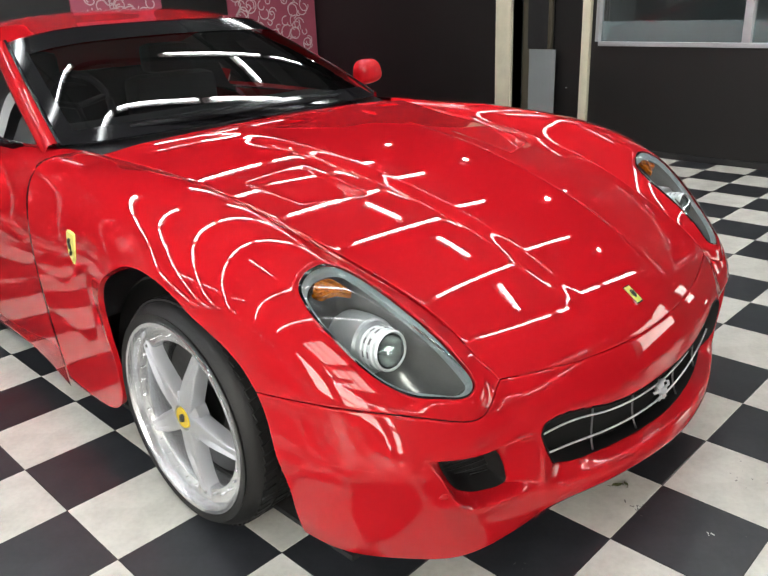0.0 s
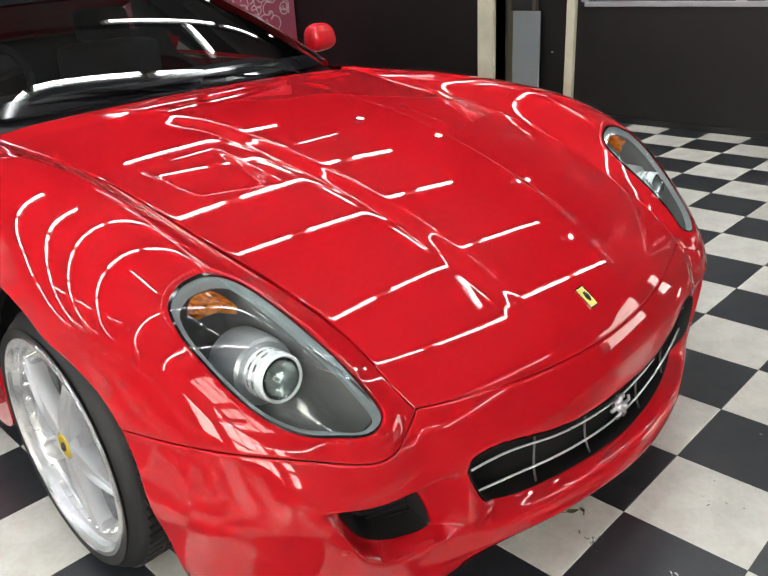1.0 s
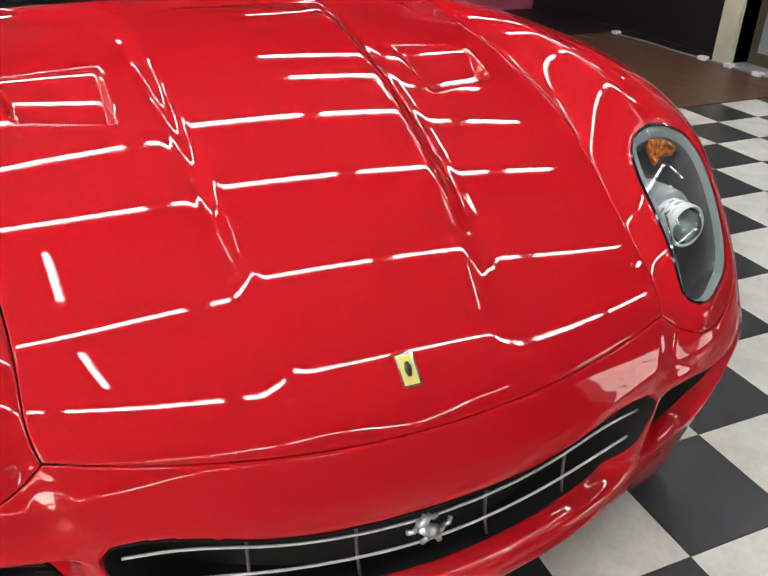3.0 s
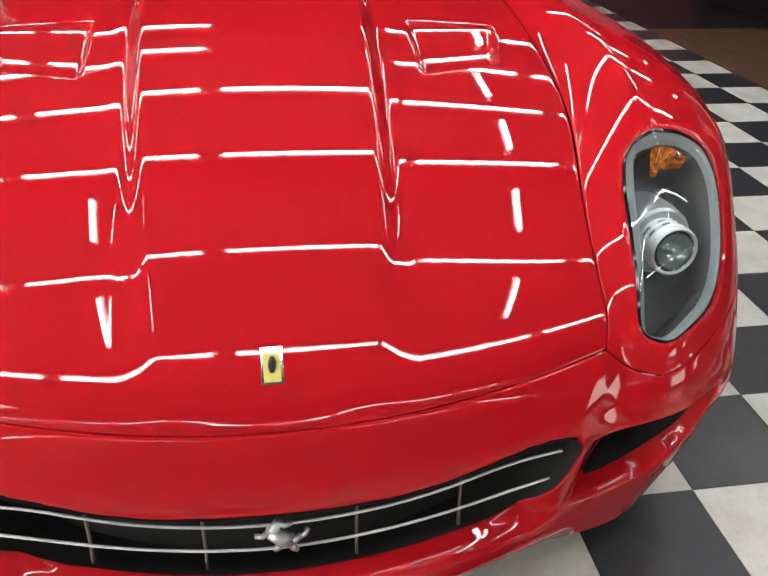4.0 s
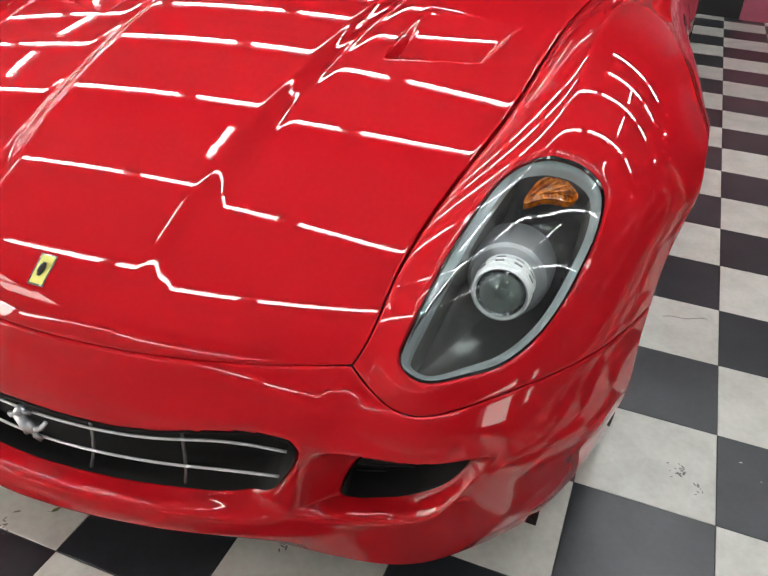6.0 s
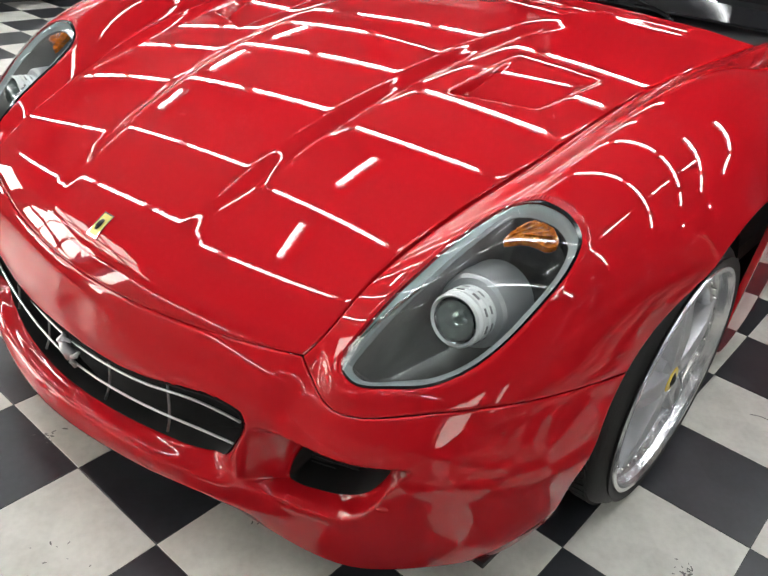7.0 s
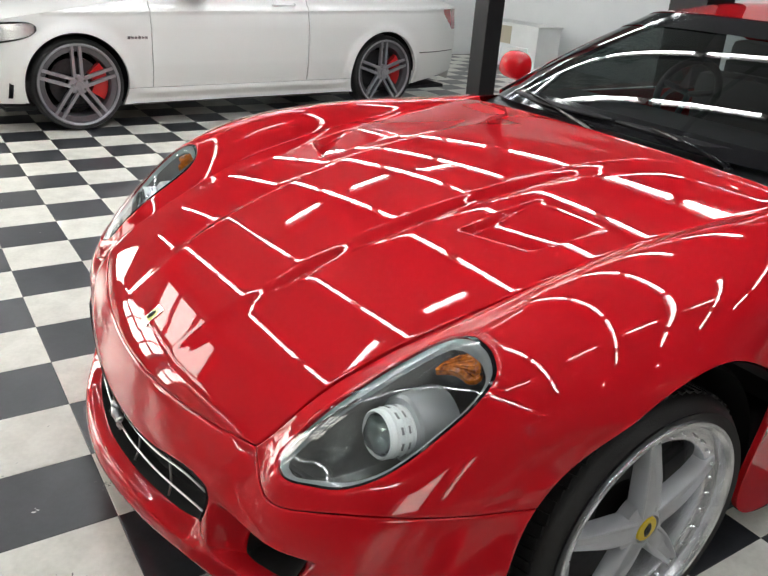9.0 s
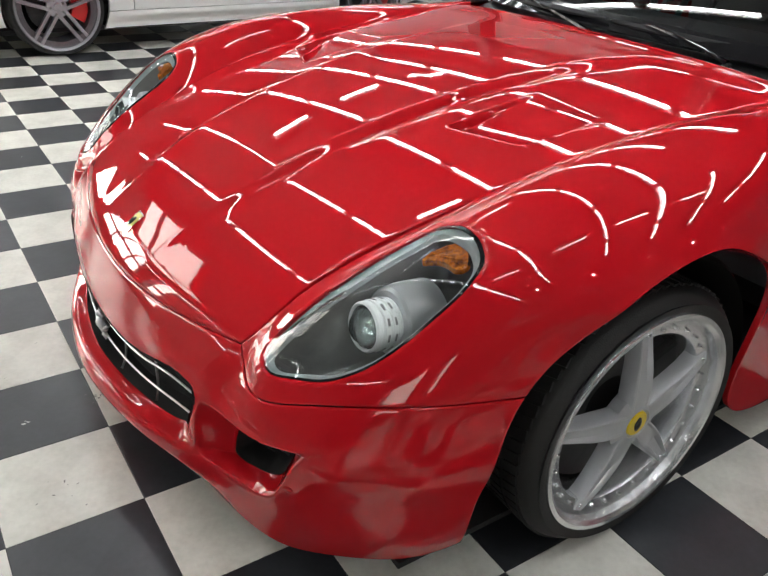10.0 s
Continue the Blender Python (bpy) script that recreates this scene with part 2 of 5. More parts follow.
# the room beyond the door and the window
slab("back_room_floor", (EAST + 0.14, EAST + 3, -0.35, NORTH, -0.12, -0.004), BEAM, "dark floor of the room behind", "floor")
slab("back_room_wall", (EAST + 3, EAST + 3.15, -0.5, NORTH + 0.15, 0, TOP), FROST, "grey wall of the room behind", "wall")
slab("back_room_side", (EAST + 0.14, EAST + 3, -0.5, -0.35, 0, TOP), FROST, "grey end wall of the room behind", "wall")
slab("back_room_end", (EAST + 0.14, EAST + 3, NORTH, NORTH + 0.15, 0, TOP), FROST, "grey end wall of the room behind", "wall")
# brown boards in front of the door
board = empty("board_floor", "brown boarded floor in front of the door", "floor", kind="structure", at=(3.6, 3.8, 0))
for k in range(9):
    x0 = 3.03 + k * 0.1325
    under(board, boxed("plank", (x0, min(x0 + 0.131, EAST - 0.013), 2.745, 4.9, -0.003, 0.006), WOOD, bevel=0.001))
slab("floor_mat", (3.03, EAST - 0.013, 4.905, NORTH, -0.003, 0.005), BLACK_PLASTIC, "black mat at the foot of the back wall", "mat")
# cable with white clips along the foot of the black wall
cable = empty("cable", "thin grey cable with white clips along the skirting", "cable", at=(EAST - 0.06, 3.7, 0))
ys = np.linspace(2.6, 4.88, 40)
v, f = tube_along(np.stack([EAST - 0.055 + 0.012 * np.sin(ys * 9), ys, np.full(40, 0.0135)], 1) - [EAST - 0.06, 3.7, 0], 0.007, 6)
piece("wire", v, f, FROST, cable)
for y in (2.70, 2.95, 3.20, 3.47, 3.74, 4.80):
    under(cable, boxed("clip", (EAST - 0.085, EAST - 0.03, y - 0.035, y + 0.035, 0.006, 0.036), CABINET, bevel=0.006))

# pink wallpaper panels with pale swirls
for x0, x1 in ((3.02, 4.20), (1.35, 2.25)):
    p = tagged(boxed("wallpaper_panel", (x0, x1, NORTH - 0.02, NORTH, 0.0, 2.4), PINK, bevel=0), "pink patterned wallpaper panel with pale swirls", "wallpaper", "wallpaper panels", "structure")
    rnd = random.Random(int(x0 * 100))
    verts, faces = [], []
    for k in range(150):
        cx, cz, r = rnd.uniform(x0 + 0.1, x1 - 0.1), rnd.uniform(0.75, 2.2), rnd.uniform(0.03, 0.1)
        a0, n = rnd.uniform(0, 6.28), 10
        for j in range(n + 1):
            a, rr = a0 + j / n * 4.6, r * (1 - 0.5 * j / n)
            for w in (-0.006, 0.006):
                verts.append((cx + (rr + w) * math.cos(a), NORTH - 0.022, cz + (rr + w) * math.sin(a)))
            if j:
                o = len(verts) - 4
                faces.append((o, o + 1, o + 3, o + 2))
    piece("swirls", verts, faces, PALE, p, smooth=False)

# door frame and door
frame_ob = empty("door_frame", "cream painted door frame in the black wall", "door frame", kind="structure", at=(EAST, 3.1, 0))


under(frame_ob, boxed("jamb", (EAST - 0.04, EAST + 0.14, DOOR[1], DOOR[1] + 0.17, 0, 2.16), CREAM))
under(frame_ob, boxed("jamb", (EAST - 0.04, EAST + 0.14, DOOR[0] - 0.075, DOOR[0], 0, 2.16), CREAM))
under(frame_ob, boxed("head", (EAST - 0.04, EAST + 0.14, DOOR[0], DOOR[1], 2.08, 2.16), CREAM))
under(frame_ob, boxed("threshold", (EAST - 0.03, EAST + 0.14, DOOR[0], DOOR[1], 0.0, 0.03), ALU))
door = empty("door_1", "half-open dark door with grey panel and small latch", "door", kind="structure", at=(EAST + 0.12, 3.46, 0))
under(door, boxed("door_leaf", (EAST + 0.10, EAST + 0.14, 3.16, 3.46, 0.03, 2.05), material("brown_door", (0.075, 0.066, 0.045), 0.4, vary=0.3)))
under(door, boxed("lower_panel", (EAST + 0.088, EAST + 0.10, 3.10, 3.38, 0.12, 0.84), FROST))
under(door, boxed("upper_panel", (EAST + 0.088, EAST + 0.10, 3.19, 3.40, 0.845, 1.30), BLACK_PLASTIC))
under(door, boxed("inner_panel", (EAST + 0.16, EAST + 0.19, 2.72, 3.17, 0.03, 2.05), BLACK_WALL))
under(door, boxed("latch", (EAST + 0.13, EAST + 0.16, 2.985, 3.01, 0.50, 0.515), CHROME))

# window in the black wall
win = empty("window_1", "wide aluminium framed window in the black wall", "window", kind="structure", at=(EAST, 0.5, WIN[2]))
for d in ((WIN[0], WIN[1], WIN[2] - 0.035, WIN[2]), (WIN[0], WIN[1], WIN[3], WIN[3] + 0.035), (WIN[0] - 0.03, WIN[0], WIN[2], WIN[3]), (WIN[1] - 0.002, WIN[1] + 0.03, WIN[2], WIN[3]), (1.39, 1.45, WIN[2], WIN[3])):
    under(win, boxed("frame_bar", (EAST - 0.025, EAST + 0.05, *d), ALU))
for a, b in ((WIN[0], 1.39), (1.45, WIN[1])):
    o = under(win, boxed("pane", (EAST + 0.02, EAST + 0.026, a, b, WIN[2], WIN[3]), WINDOW_GLASS, bevel=0))
    o.visible_shadow = False
under(win, boxed("frosted_band", (EAST + 0.03, EAST + 0.034, WIN[0], WIN[1], WIN[2], WIN[2] + 0.16), FROST, bevel=0))
tagged(boxed("window_shelf", (EAST + 0.3, EAST + 0.8, -0.2, 2.5, -0.004, 1.02), CALIPER), "dark red counter behind the window", "counter")

# glazed openings with dark bars, and the bright yard outside
for k, (axis, place, a0, a1, z0, z1) in enumerate(OPENINGS):
    mid = (a0 + a1) / 2
    front = empty("window_%d" % (k + 2), "wide glazed opening to the yard with dark bars", "window", kind="structure", at=(mid, place, 0) if axis == "y" else (place, mid, 0))
    n = max(1, round((a1 - a0) / 1.2))
    bars = [(a0 + (a1 - a0) * i / n - 0.045, a0 + (a1 - a0) * i / n + 0.045, z0, z1) for i in range(n + 1)]
    if z1 - z0 > 2:
        bars.append((a0, a1, 1.72, 1.96))
    bars += [(a0, a1, z0 + 0.22 * i - 0.010, z0 + 0.22 * i + 0.010) for i in range(1, int((z1 - z0) / 0.22))]
    out = 1 if place == EAST else -1
    near, far = sorted((place + out * 0.04, place + out * 0.1))
    back0, back1 = sorted((place + out * 0.60, place + out * 0.65))
    for p, q, lo, hi in bars:
        d = (p, q, near, far, lo, hi) if axis == "y" else (near, far, p, q, lo, hi)
        under(front, boxed("frame_bar", d, BEAM, bevel=0.003))
    d = (a0 - 0.1, a1 + 0.1, back0, back1, z0 - 0.25, z1 + 0.25) if axis == "y" else (back0, back1, a0 - 0.1, a1 + 0.1, z0 - 0.25, z1 + 0.25)
    slab("backdrop", d, EAST_DAYLIGHT if place == EAST else DAYLIGHT, "bright hazy daylight outside the glazed opening", "backdrop")
slab("ground", (-40, 40, -60, 60, -0.5, -0.3), material("yard_concrete", (0.35, 0.34, 0.31), 0.8, vary=0.4, scale=0.5), "pale concrete yard outside the building", "ground")

# columns
COLUMNS = [(-3.28, 3.86, 0.17), (-2.48, 5.45, 0.36)]
for x, y, w in COLUMNS:
    tagged(boxed("column", (x - w / 2, x + w / 2, y - w / 2, y + w / 2, 0, TOP), COLUMN_BLACK, bevel=0.01), "black painted square steel column on the tiled floor", "column", "columns", "structure")

for y in (-5.4, -1.8, 1.8, 5.4):
    tagged(boxed("roof_beam", (WEST, EAST, y - 0.08, y + 0.08, TOP - 0.3, TOP), BEAM, bevel=0.003), "dark steel roof beam above the cars", "beam", "roof beams", "structure")

# roof light set into the ceiling in dark bars beside the glazed front
def roof_light(label, x0, pitch, n, strips, glow):
    ob = empty("roof_light", label, "roof light", kind="structure", at=(x0, strips[0][0], TOP - 0.02))
    for k in range(n):
        for y0, y1 in strips:
            under(ob, boxed("pane", (x0 + pitch * k + 0.05, x0 + pitch * (k + 1) - 0.05, y0 + 0.05, y1 - 0.05, TOP - 0.02, TOP - 0.006), glow, bevel=0))
    for k in range(n + 1):
        for y0, y1 in strips:
            under(ob, boxed("bar", (x0 + pitch * k - 0.045, x0 + pitch * k + 0.045, y0, y1, TOP - 0.12, TOP - 0.004), BEAM, bevel=0.003))


roof_light("clear roof light in dark bars beside the glazed front", -8.2, 1.35, 3, ((-4.6, -3.45), (-3.25, -1.95)), SKYLIGHT)

# fluorescent tubes: long rows across the room with single tubes between them
TUBE_Z = 2.80
GAP0, PITCH = -0.295, 1.13
ROWS_Y = [-0.52, 0.44, 1.60, 2.49, 3.3, 4.3]


def light_fitting(length, m):
    ob = empty("tube_light", "lit white fluorescent tube on a slim batten under the ceiling", "light", "fluorescent tubes")
    v, f = tube_along([(-length / 2, 0, 0), (-length / 4, 0, 0), (length / 4, 0, 0), (length / 2, 0, 0)], 0.014, 10)
    piece("tube", v, f, TUBE, ob)
    part("batten", box(bmesh.new(), -length / 2 - 0.03, length / 2 + 0.03, -0.025, 0.025, 0.03, 0.075, 0.004), WHITE_PAINT, ob)
    for sx in (-1, 1):
        part("lamp_holder", box(bmesh.new(), sx * length / 2 - 0.016, sx * length / 2 + 0.016, -0.012, 0.012, -0.02, 0.035), WHITE_PAINT, ob)
    part("hanger", box(bmesh.new(), -0.015, 0.015, -0.015, 0.015, 0.075, 0.14), BEAM, ob)
    ob.matrix_world = m
    return ob


for y in ROWS_Y:
    tagged(boxed("lamp_rail", (WEST, EAST, y - 0.03, y + 0.03, TUBE_Z + 0.14, TUBE_Z + 0.2), BEAM, bevel=0.003), "dark steel rail that carries the tube lights", "beam", "lamp rails", "structure")
FILL_ROWS = [-2.7, -4.9]           # added fill, unseen: bay beside the entrance, the last along the whole front
for y in FILL_ROWS:
    tagged(boxed("lamp_rail", (WEST, -4.4 if y > -4 else EAST, y - 0.03, y + 0.03, TUBE_Z + 0.14, TUBE_Z + 0.2), BEAM, bevel=0.003), "dark steel rail that carries the tube lights", "beam", "lamp rails", "structure")
first = light_fitting(PITCH - 0.11, pose(GAP0 + PITCH / 2, ROWS_Y[0], TUBE_Z))
# the rows before the cars are added to brighten the bumper
for y in ROWS_Y + FILL_ROWS:
    for k in ([k for k in range(-7, 2 + (y < 1) + (y < 0)) if k or y < 3] if y > -1 else (-7, -6, -5) if y > -4 else range(-7, 4)):
        x = GAP0 + PITCH * (k + 0.5)
        if (k, y) != (0, ROWS_Y[0]) and x - 0.55 > WEST and x + 0.55 < EAST:
            copy_thing(first, pose(x, y, TUBE_Z))
for x in (1.57, -0.97, -3.32, 3.5):
    tagged(boxed("lamp_rail", (x - 0.02, x + 0.02, ROWS_Y[0] + 0.03, ROWS_Y[-1] - 0.03, TUBE_Z + 0.142, TUBE_Z + 0.18), BEAM, bevel=0.003), "slim dark rail between the rows of tubes", "beam", "lamp rails", "structure")
short = None
for x, ys in ((1.57, (0.0, 1.03, 2.03, 2.95)), (-0.97, (0.0, 1.03)), (-3.32, (1.1, 2.05, 2.95))):
    for y in ys:
        m = pose(x, y, TUBE_Z, 0, 0, 90)
        short = copy_thing(short, m) if short else light_fitting(0.50, m)
for y in ROWS_Y[2:]:
    copy_thing(short, pose(2.29, y, TUBE_Z))
# small round downlights on the rail beside the black wall


def downlight(m):
    ob = empty("downlight", "small lit round downlight hung from the dark rail", "light", "downlights")
    v, f = lathe([(0.030, -0.09), (0.042, -0.085), (0.046, -0.01), (0.046, 0.0), (0.040, 0.001), (0.036, -0.012)], 24)
    turn = np.array([[0, 1, 0], [0, 0, 1], [-1, 0, 0]], float)
    piece("can", v @ turn.T, f, BEAM, ob, sharp=30)
    v, f = lathe([(0.036, -0.012), (0.020, -0.006), (0.0005, -0.004)], 24)
    piece("bulb", v @ turn.T, f, BULB, ob)
    part("stem", box(bmesh.new(), -0.008, 0.008, -0.008, 0.008, 0.085, 0.145), BEAM, ob)
    ob.matrix_world = m
    return ob


lamp0 = downlight(pose(3.5, 0.05, TUBE_Z))
for y in (1.40, 2.75, 4.05):
    copy_thing(lamp0, pose(3.5, y, TUBE_Z))


# ---- the red sports car: skin lofted through its design lines ----
# x, y, z along each line from the chin to the foot of the windscreen
CENTRE = [0, 0.05, 0.12, 0, -0.022, 0.2, 0, 0.012, 0.266, 0, 0.02, 0.368, 0, 0.04, 0.432, 0, 0.066, 0.49, 0, 0.15, 0.58, 0, 0.38, 0.703, 0, 0.74, 0.823, 0, 1.1, 0.89, 0, 1.4, 0.922, 0, 1.58, 0.936, 0, 1.66, 0.94]
DOME = [0.25, 0.072, 0.12, 0.25, 0.008, 0.198, 0.25, 0.034, 0.273, 0.25, 0.038, 0.388, 0.25, 0.06, 0.446, 0.255, 0.086, 0.497, 0.25, 0.17, 0.583, 0.26, 0.4, 0.703, 0.29, 0.745, 0.812, 0.31, 1.1, 0.876, 0.34, 1.41, 0.908, 0.37, 1.61, 0.925, 0.38, 1.69, 0.931]
SEAM = [0.5, 0.112, 0.125, 0.5, 0.086, 0.19, 0.5, 0.088, 0.285, 0.5, 0.086, 0.415, 0.53, 0.118, 0.48, 0.564, 0.168, 0.526, 0.575, 0.245, 0.59, 0.6, 0.46, 0.7, 0.645, 0.715, 0.785, 0.665, 1.08, 0.858, 0.69, 1.4, 0.888, 0.715, 1.62, 0.908, 0.73, 1.72, 0.914]
INNER = [0.63, 0.15, 0.102, 0.63, 0.135, 0.187, 0.63, 0.122, 0.287, 0.63, 0.11, 0.385, 0.632, 0.106, 0.44, 0.64, 0.133, 0.487, 0.645, 0.179, 0.542, 0.708, 0.404, 0.703, 0.735, 0.72, 0.831, 0.73, 1.067, 0.88, 0.731, 1.394, 0.899, 0.758, 1.632, 0.909, 0.76, 1.74, 0.906]
CREST = [0.765, 0.238, 0.106, 0.775, 0.205, 0.19, 0.775, 0.172, 0.3, 0.778, 0.16, 0.39, 0.778, 0.163, 0.45, 0.757, 0.187, 0.508, 0.764, 0.265, 0.6, 0.773, 0.55, 0.783, 0.766, 0.936, 0.878, 0.787, 1.271, 0.894, 0.819, 1.417, 0.89, 0.823, 1.651, 0.89, 0.82, 1.76, 0.892]
SHOULDER = [0.865, 0.35, 0.122, 0.885, 0.325, 0.2, 0.895, 0.305, 0.3, 0.897, 0.298, 0.39, 0.893, 0.298, 0.465, 0.887, 0.307, 0.537, 0.885, 0.396, 0.643, 0.875, 0.627, 0.789, 0.868, 0.887, 0.847, 0.915, 1.101, 0.842, 0.928, 1.374, 0.821, 0.93, 1.636, 0.796, 0.935, 1.76, 0.79]
ARCH = [0.915, 0.48, 0.147, 0.942, 0.465, 0.218, 0.958, 0.462, 0.3, 0.97, 0.474, 0.39, 0.976, 0.492, 0.465, 0.978, 0.518, 0.545, 0.992, 0.623, 0.640, 1.003, 0.755, 0.714, 1.002, 0.919, 0.746, 0.992, 1.1, 0.694, 0.972, 1.248, 0.505, 0.952, 1.328, 0.183, 0.925, 1.75, 0.14]
NET = np.array([np.array(l, float).reshape(-1, 3) for l in (CENTRE, DOME, SEAM, INNER, CREST, SHOULDER, ARCH)]).transpose(1, 0, 2)
BONNET = NET[5:, 0].copy()
BONNET[0, 2], BONNET[1, 2] = 0.518, 0.575       # the bonnet runs out flatter and is folded down at its edge
FULL = np.concatenate([NET[:, :0:-1] * [-1, 1, 1], NET], axis=1)
SK = np.concatenate([[0], np.cumsum(np.linalg.norm(np.diff(NET, axis=0), axis=2).mean(1))])
VK = np.concatenate([[0], np.cumsum(np.linalg.norm(np.diff(NET, axis=1), axis=2)[3:10].mean(0))])
VF = np.concatenate([-VK[:0:-1], VK])


def basis(knots, at):
    """Natural cubic spline through values at the knots, as a matrix."""
    k = np.asarray(knots, float)
    n, h = len(k), np.diff(k)
    a_, b_ = np.zeros((n, n)), np.zeros((n, n))
    a_[0, 0] = a_[-1, -1] = 1
    for i in range(1, n - 1):
        a_[i, i - 1], a_[i, i], a_[i, i + 1] = h[i - 1], 2 * (h[i - 1] + h[i]), h[i]
        b_[i, i - 1], b_[i, i], b_[i, i + 1] = 6 / h[i - 1], -6 / h[i - 1] - 6 / h[i], 6 / h[i]
    m = np.linalg.solve(a_, b_)
    at = np.asarray(at, float)
    j = np.clip(np.searchsorted(k, at, side="right") - 1, 0, n - 2)
    a = (k[j + 1] - at) / h[j]
    b = 1 - a
    out, r = np.zeros((len(at), n)), np.arange(len(at))
    out[r, j] += a
    out[r, j + 1] += b
    return out + ((a ** 3 - a) * h[j] ** 2 / 6)[:, None] * m[j] + ((b ** 3 - b) * h[j] ** 2 / 6)[:, None] * m[j + 1]


def smooth(x, a, b):
    t = np.clip((x - a) / (b - a), 0, 1)
    return t * t * (3 - 2 * t)


def eased(x, at, values):
    """Straight stretches between values, rounded where they meet."""
    return np.mean([np.interp(x + o, at, values) for o in np.linspace(-0.025, 0.025, 7)], axis=0)


def even_table(fn, s0, s1, ns, v0, v1, nv, blur):
    """Values of a loft on an even grid, evened out by a soft kernel that leaves the borders in place."""
    s, v = np.meshgrid(np.linspace(s0, s1, ns), np.linspace(v0, v1, nv), indexing="ij")
    t = fn(s.ravel(), v.ravel()).reshape(ns, nv, 3)

    def soften(t):
        for axis, step in ((0, (s1 - s0) / (ns - 1)), (1, (v1 - v0) / (nv - 1))):
            t = np.moveaxis(t, axis, 0)
            r = int(3 * blur[axis] / step) + 1
            k = np.exp(-0.5 * (np.arange(-r, r + 1) * step / blur[axis]) ** 2)
            k /= k.sum()
            e = np.concatenate([2 * t[:1] - t[r:0:-1], t, 2 * t[-1:] - t[-2:-r - 2:-1]])
            t = np.moveaxis(sum(w * e[i:i + len(t)] for i, w in enumerate(k)), 0, axis)
        return t

    first = soften(t)
    t = first + soften(t - first)
    for axis in (0, 1):
        t = np.moveaxis(t, axis, 0)
        t = np.moveaxis(np.concatenate([3 * t[:1] - 2 * t[1:2], 2 * t[:1] - t[1:2], t, 2 * t[-1:] - t[-2:-1], 3 * t[-1:] - 2 * t[-2:-1]]), 0, axis)
    return t, (s0, (s1 - s0) / (ns - 1), ns), (v0, (v1 - v0) / (nv - 1), nv)


def from_table(table, s, v):
    """Even cubic spline over a table."""
    t, (s0, ds, ns), (v0, dv, nv) = table
    out, parts = 0.0, []
    for x, o, d, n in ((s, s0, ds, ns), (v, v0, dv, nv)):
        q = np.clip((x - o) / d, -0.9, n - 0.1)
        i = np.floor(q).astype(int)
        f = q - i
        parts.append((i, [(1 - f) ** 3 / 6, (3 * f ** 3 - 6 * f ** 2 + 4) / 6, (-3 * f ** 3 + 3 * f ** 2 + 3 * f + 1) / 6, f ** 3 / 6]))
    (i, a), (j, b) = parts
    for m in range(4):
        for n in range(4):
            out = out + (a[m] * b[n])[:, None] * t[i + m + 1, j + n + 1]
    return out


def whole_loft(s, v):
    return np.einsum("ik,klc,il->ic", basis(SK, s), FULL, basis(VF, v), optimize=True)


def wing_loft(s, v):
    def net(v):
        return np.einsum("ik,klc,il->ic", basis(SK, s), NET[:, 2:], basis(VK[2:], v), optimize=True)
    # the last stretch above the wheel arch runs on evenly from the shoulder
    v0 = VK[5] + 0.03
    p0, far, e = net(np.full(len(s), v0)), net(np.full(len(s), VK[6])), 0.004
    t = (p0 - net(np.full(len(s), v0 - e))) / e
    u = np.clip(v - v0, 0, None)[:, None]
    run = VK[6] - v0
    even = p0 + t * u + (far - p0 - t * run) * (u / run) ** 2
    k = smooth(s, SK[5], SK[6] + 0.1)[:, None] * (u > 0)
    return net(v) * (1 - k) + even * k


WHOLE = even_table(whole_loft, 0, SK[6], 60, -VK[6], VK[6], 161, (0.030, 0.055))
WING = even_table(wing_loft, 0, SK[12], 150, VK[2], VK[6], 48, (0.060, 0.075))


def bare(s, v):
    """The plain skin. Bonnet and wings are lofts of their own that meet along the seam line."""
    s, v = np.asarray(s, float), np.asarray(v, float)
    side = np.where(v < 0, -1.0, 1.0)[:, None] * [1, 0, 0] + [0, 1, 1]
    whole = from_table(WHOLE, np.minimum(s, SK[6]), v)
    wing = from_table(WING, s, np.maximum(np.abs(v), VK[2])) * side
    edge = from_table(WING, s, np.full(len(s), VK[2]))
    mid = np.where((s < SK[5])[:, None], basis(SK, s) @ NET[:, 0], basis(SK[5:], np.maximum(s, SK[5])) @ BONNET)
    u = np.clip(np.abs(v) / VK[2], 0, 1)[:, None]
    crown = (mid + (edge - mid) * u ** np.array([1.0, 2.0, 2.0])) * side
    k = smooth(s, SK[3] - 0.02, SK[4] + 0.02)[:, None]
    t = np.clip((np.abs(v) - VK[4]) / (VK[6] - VK[4]), 0, 1)
    swell = 0.012 * 6.75 * t * t * (1 - t) * smooth(s, SK[5], SK[6] + 0.1) * (1 - smooth(s, SK[8], SK[11]))
    return whole * (1 - k) + np.where(np.abs(v)[:, None] > VK[2], wing, crown) * k + swell[:, None] * side * [0.8, 0.0, 0.6]


def normals(s, v):
    e = 0.002
    n = np.cross(bare(s, v + e) - bare(s, v - e), bare(s + e, v) - bare(s - e, v))
    n /= np.linalg.norm(n, axis=1, keepdims=True)
    return n


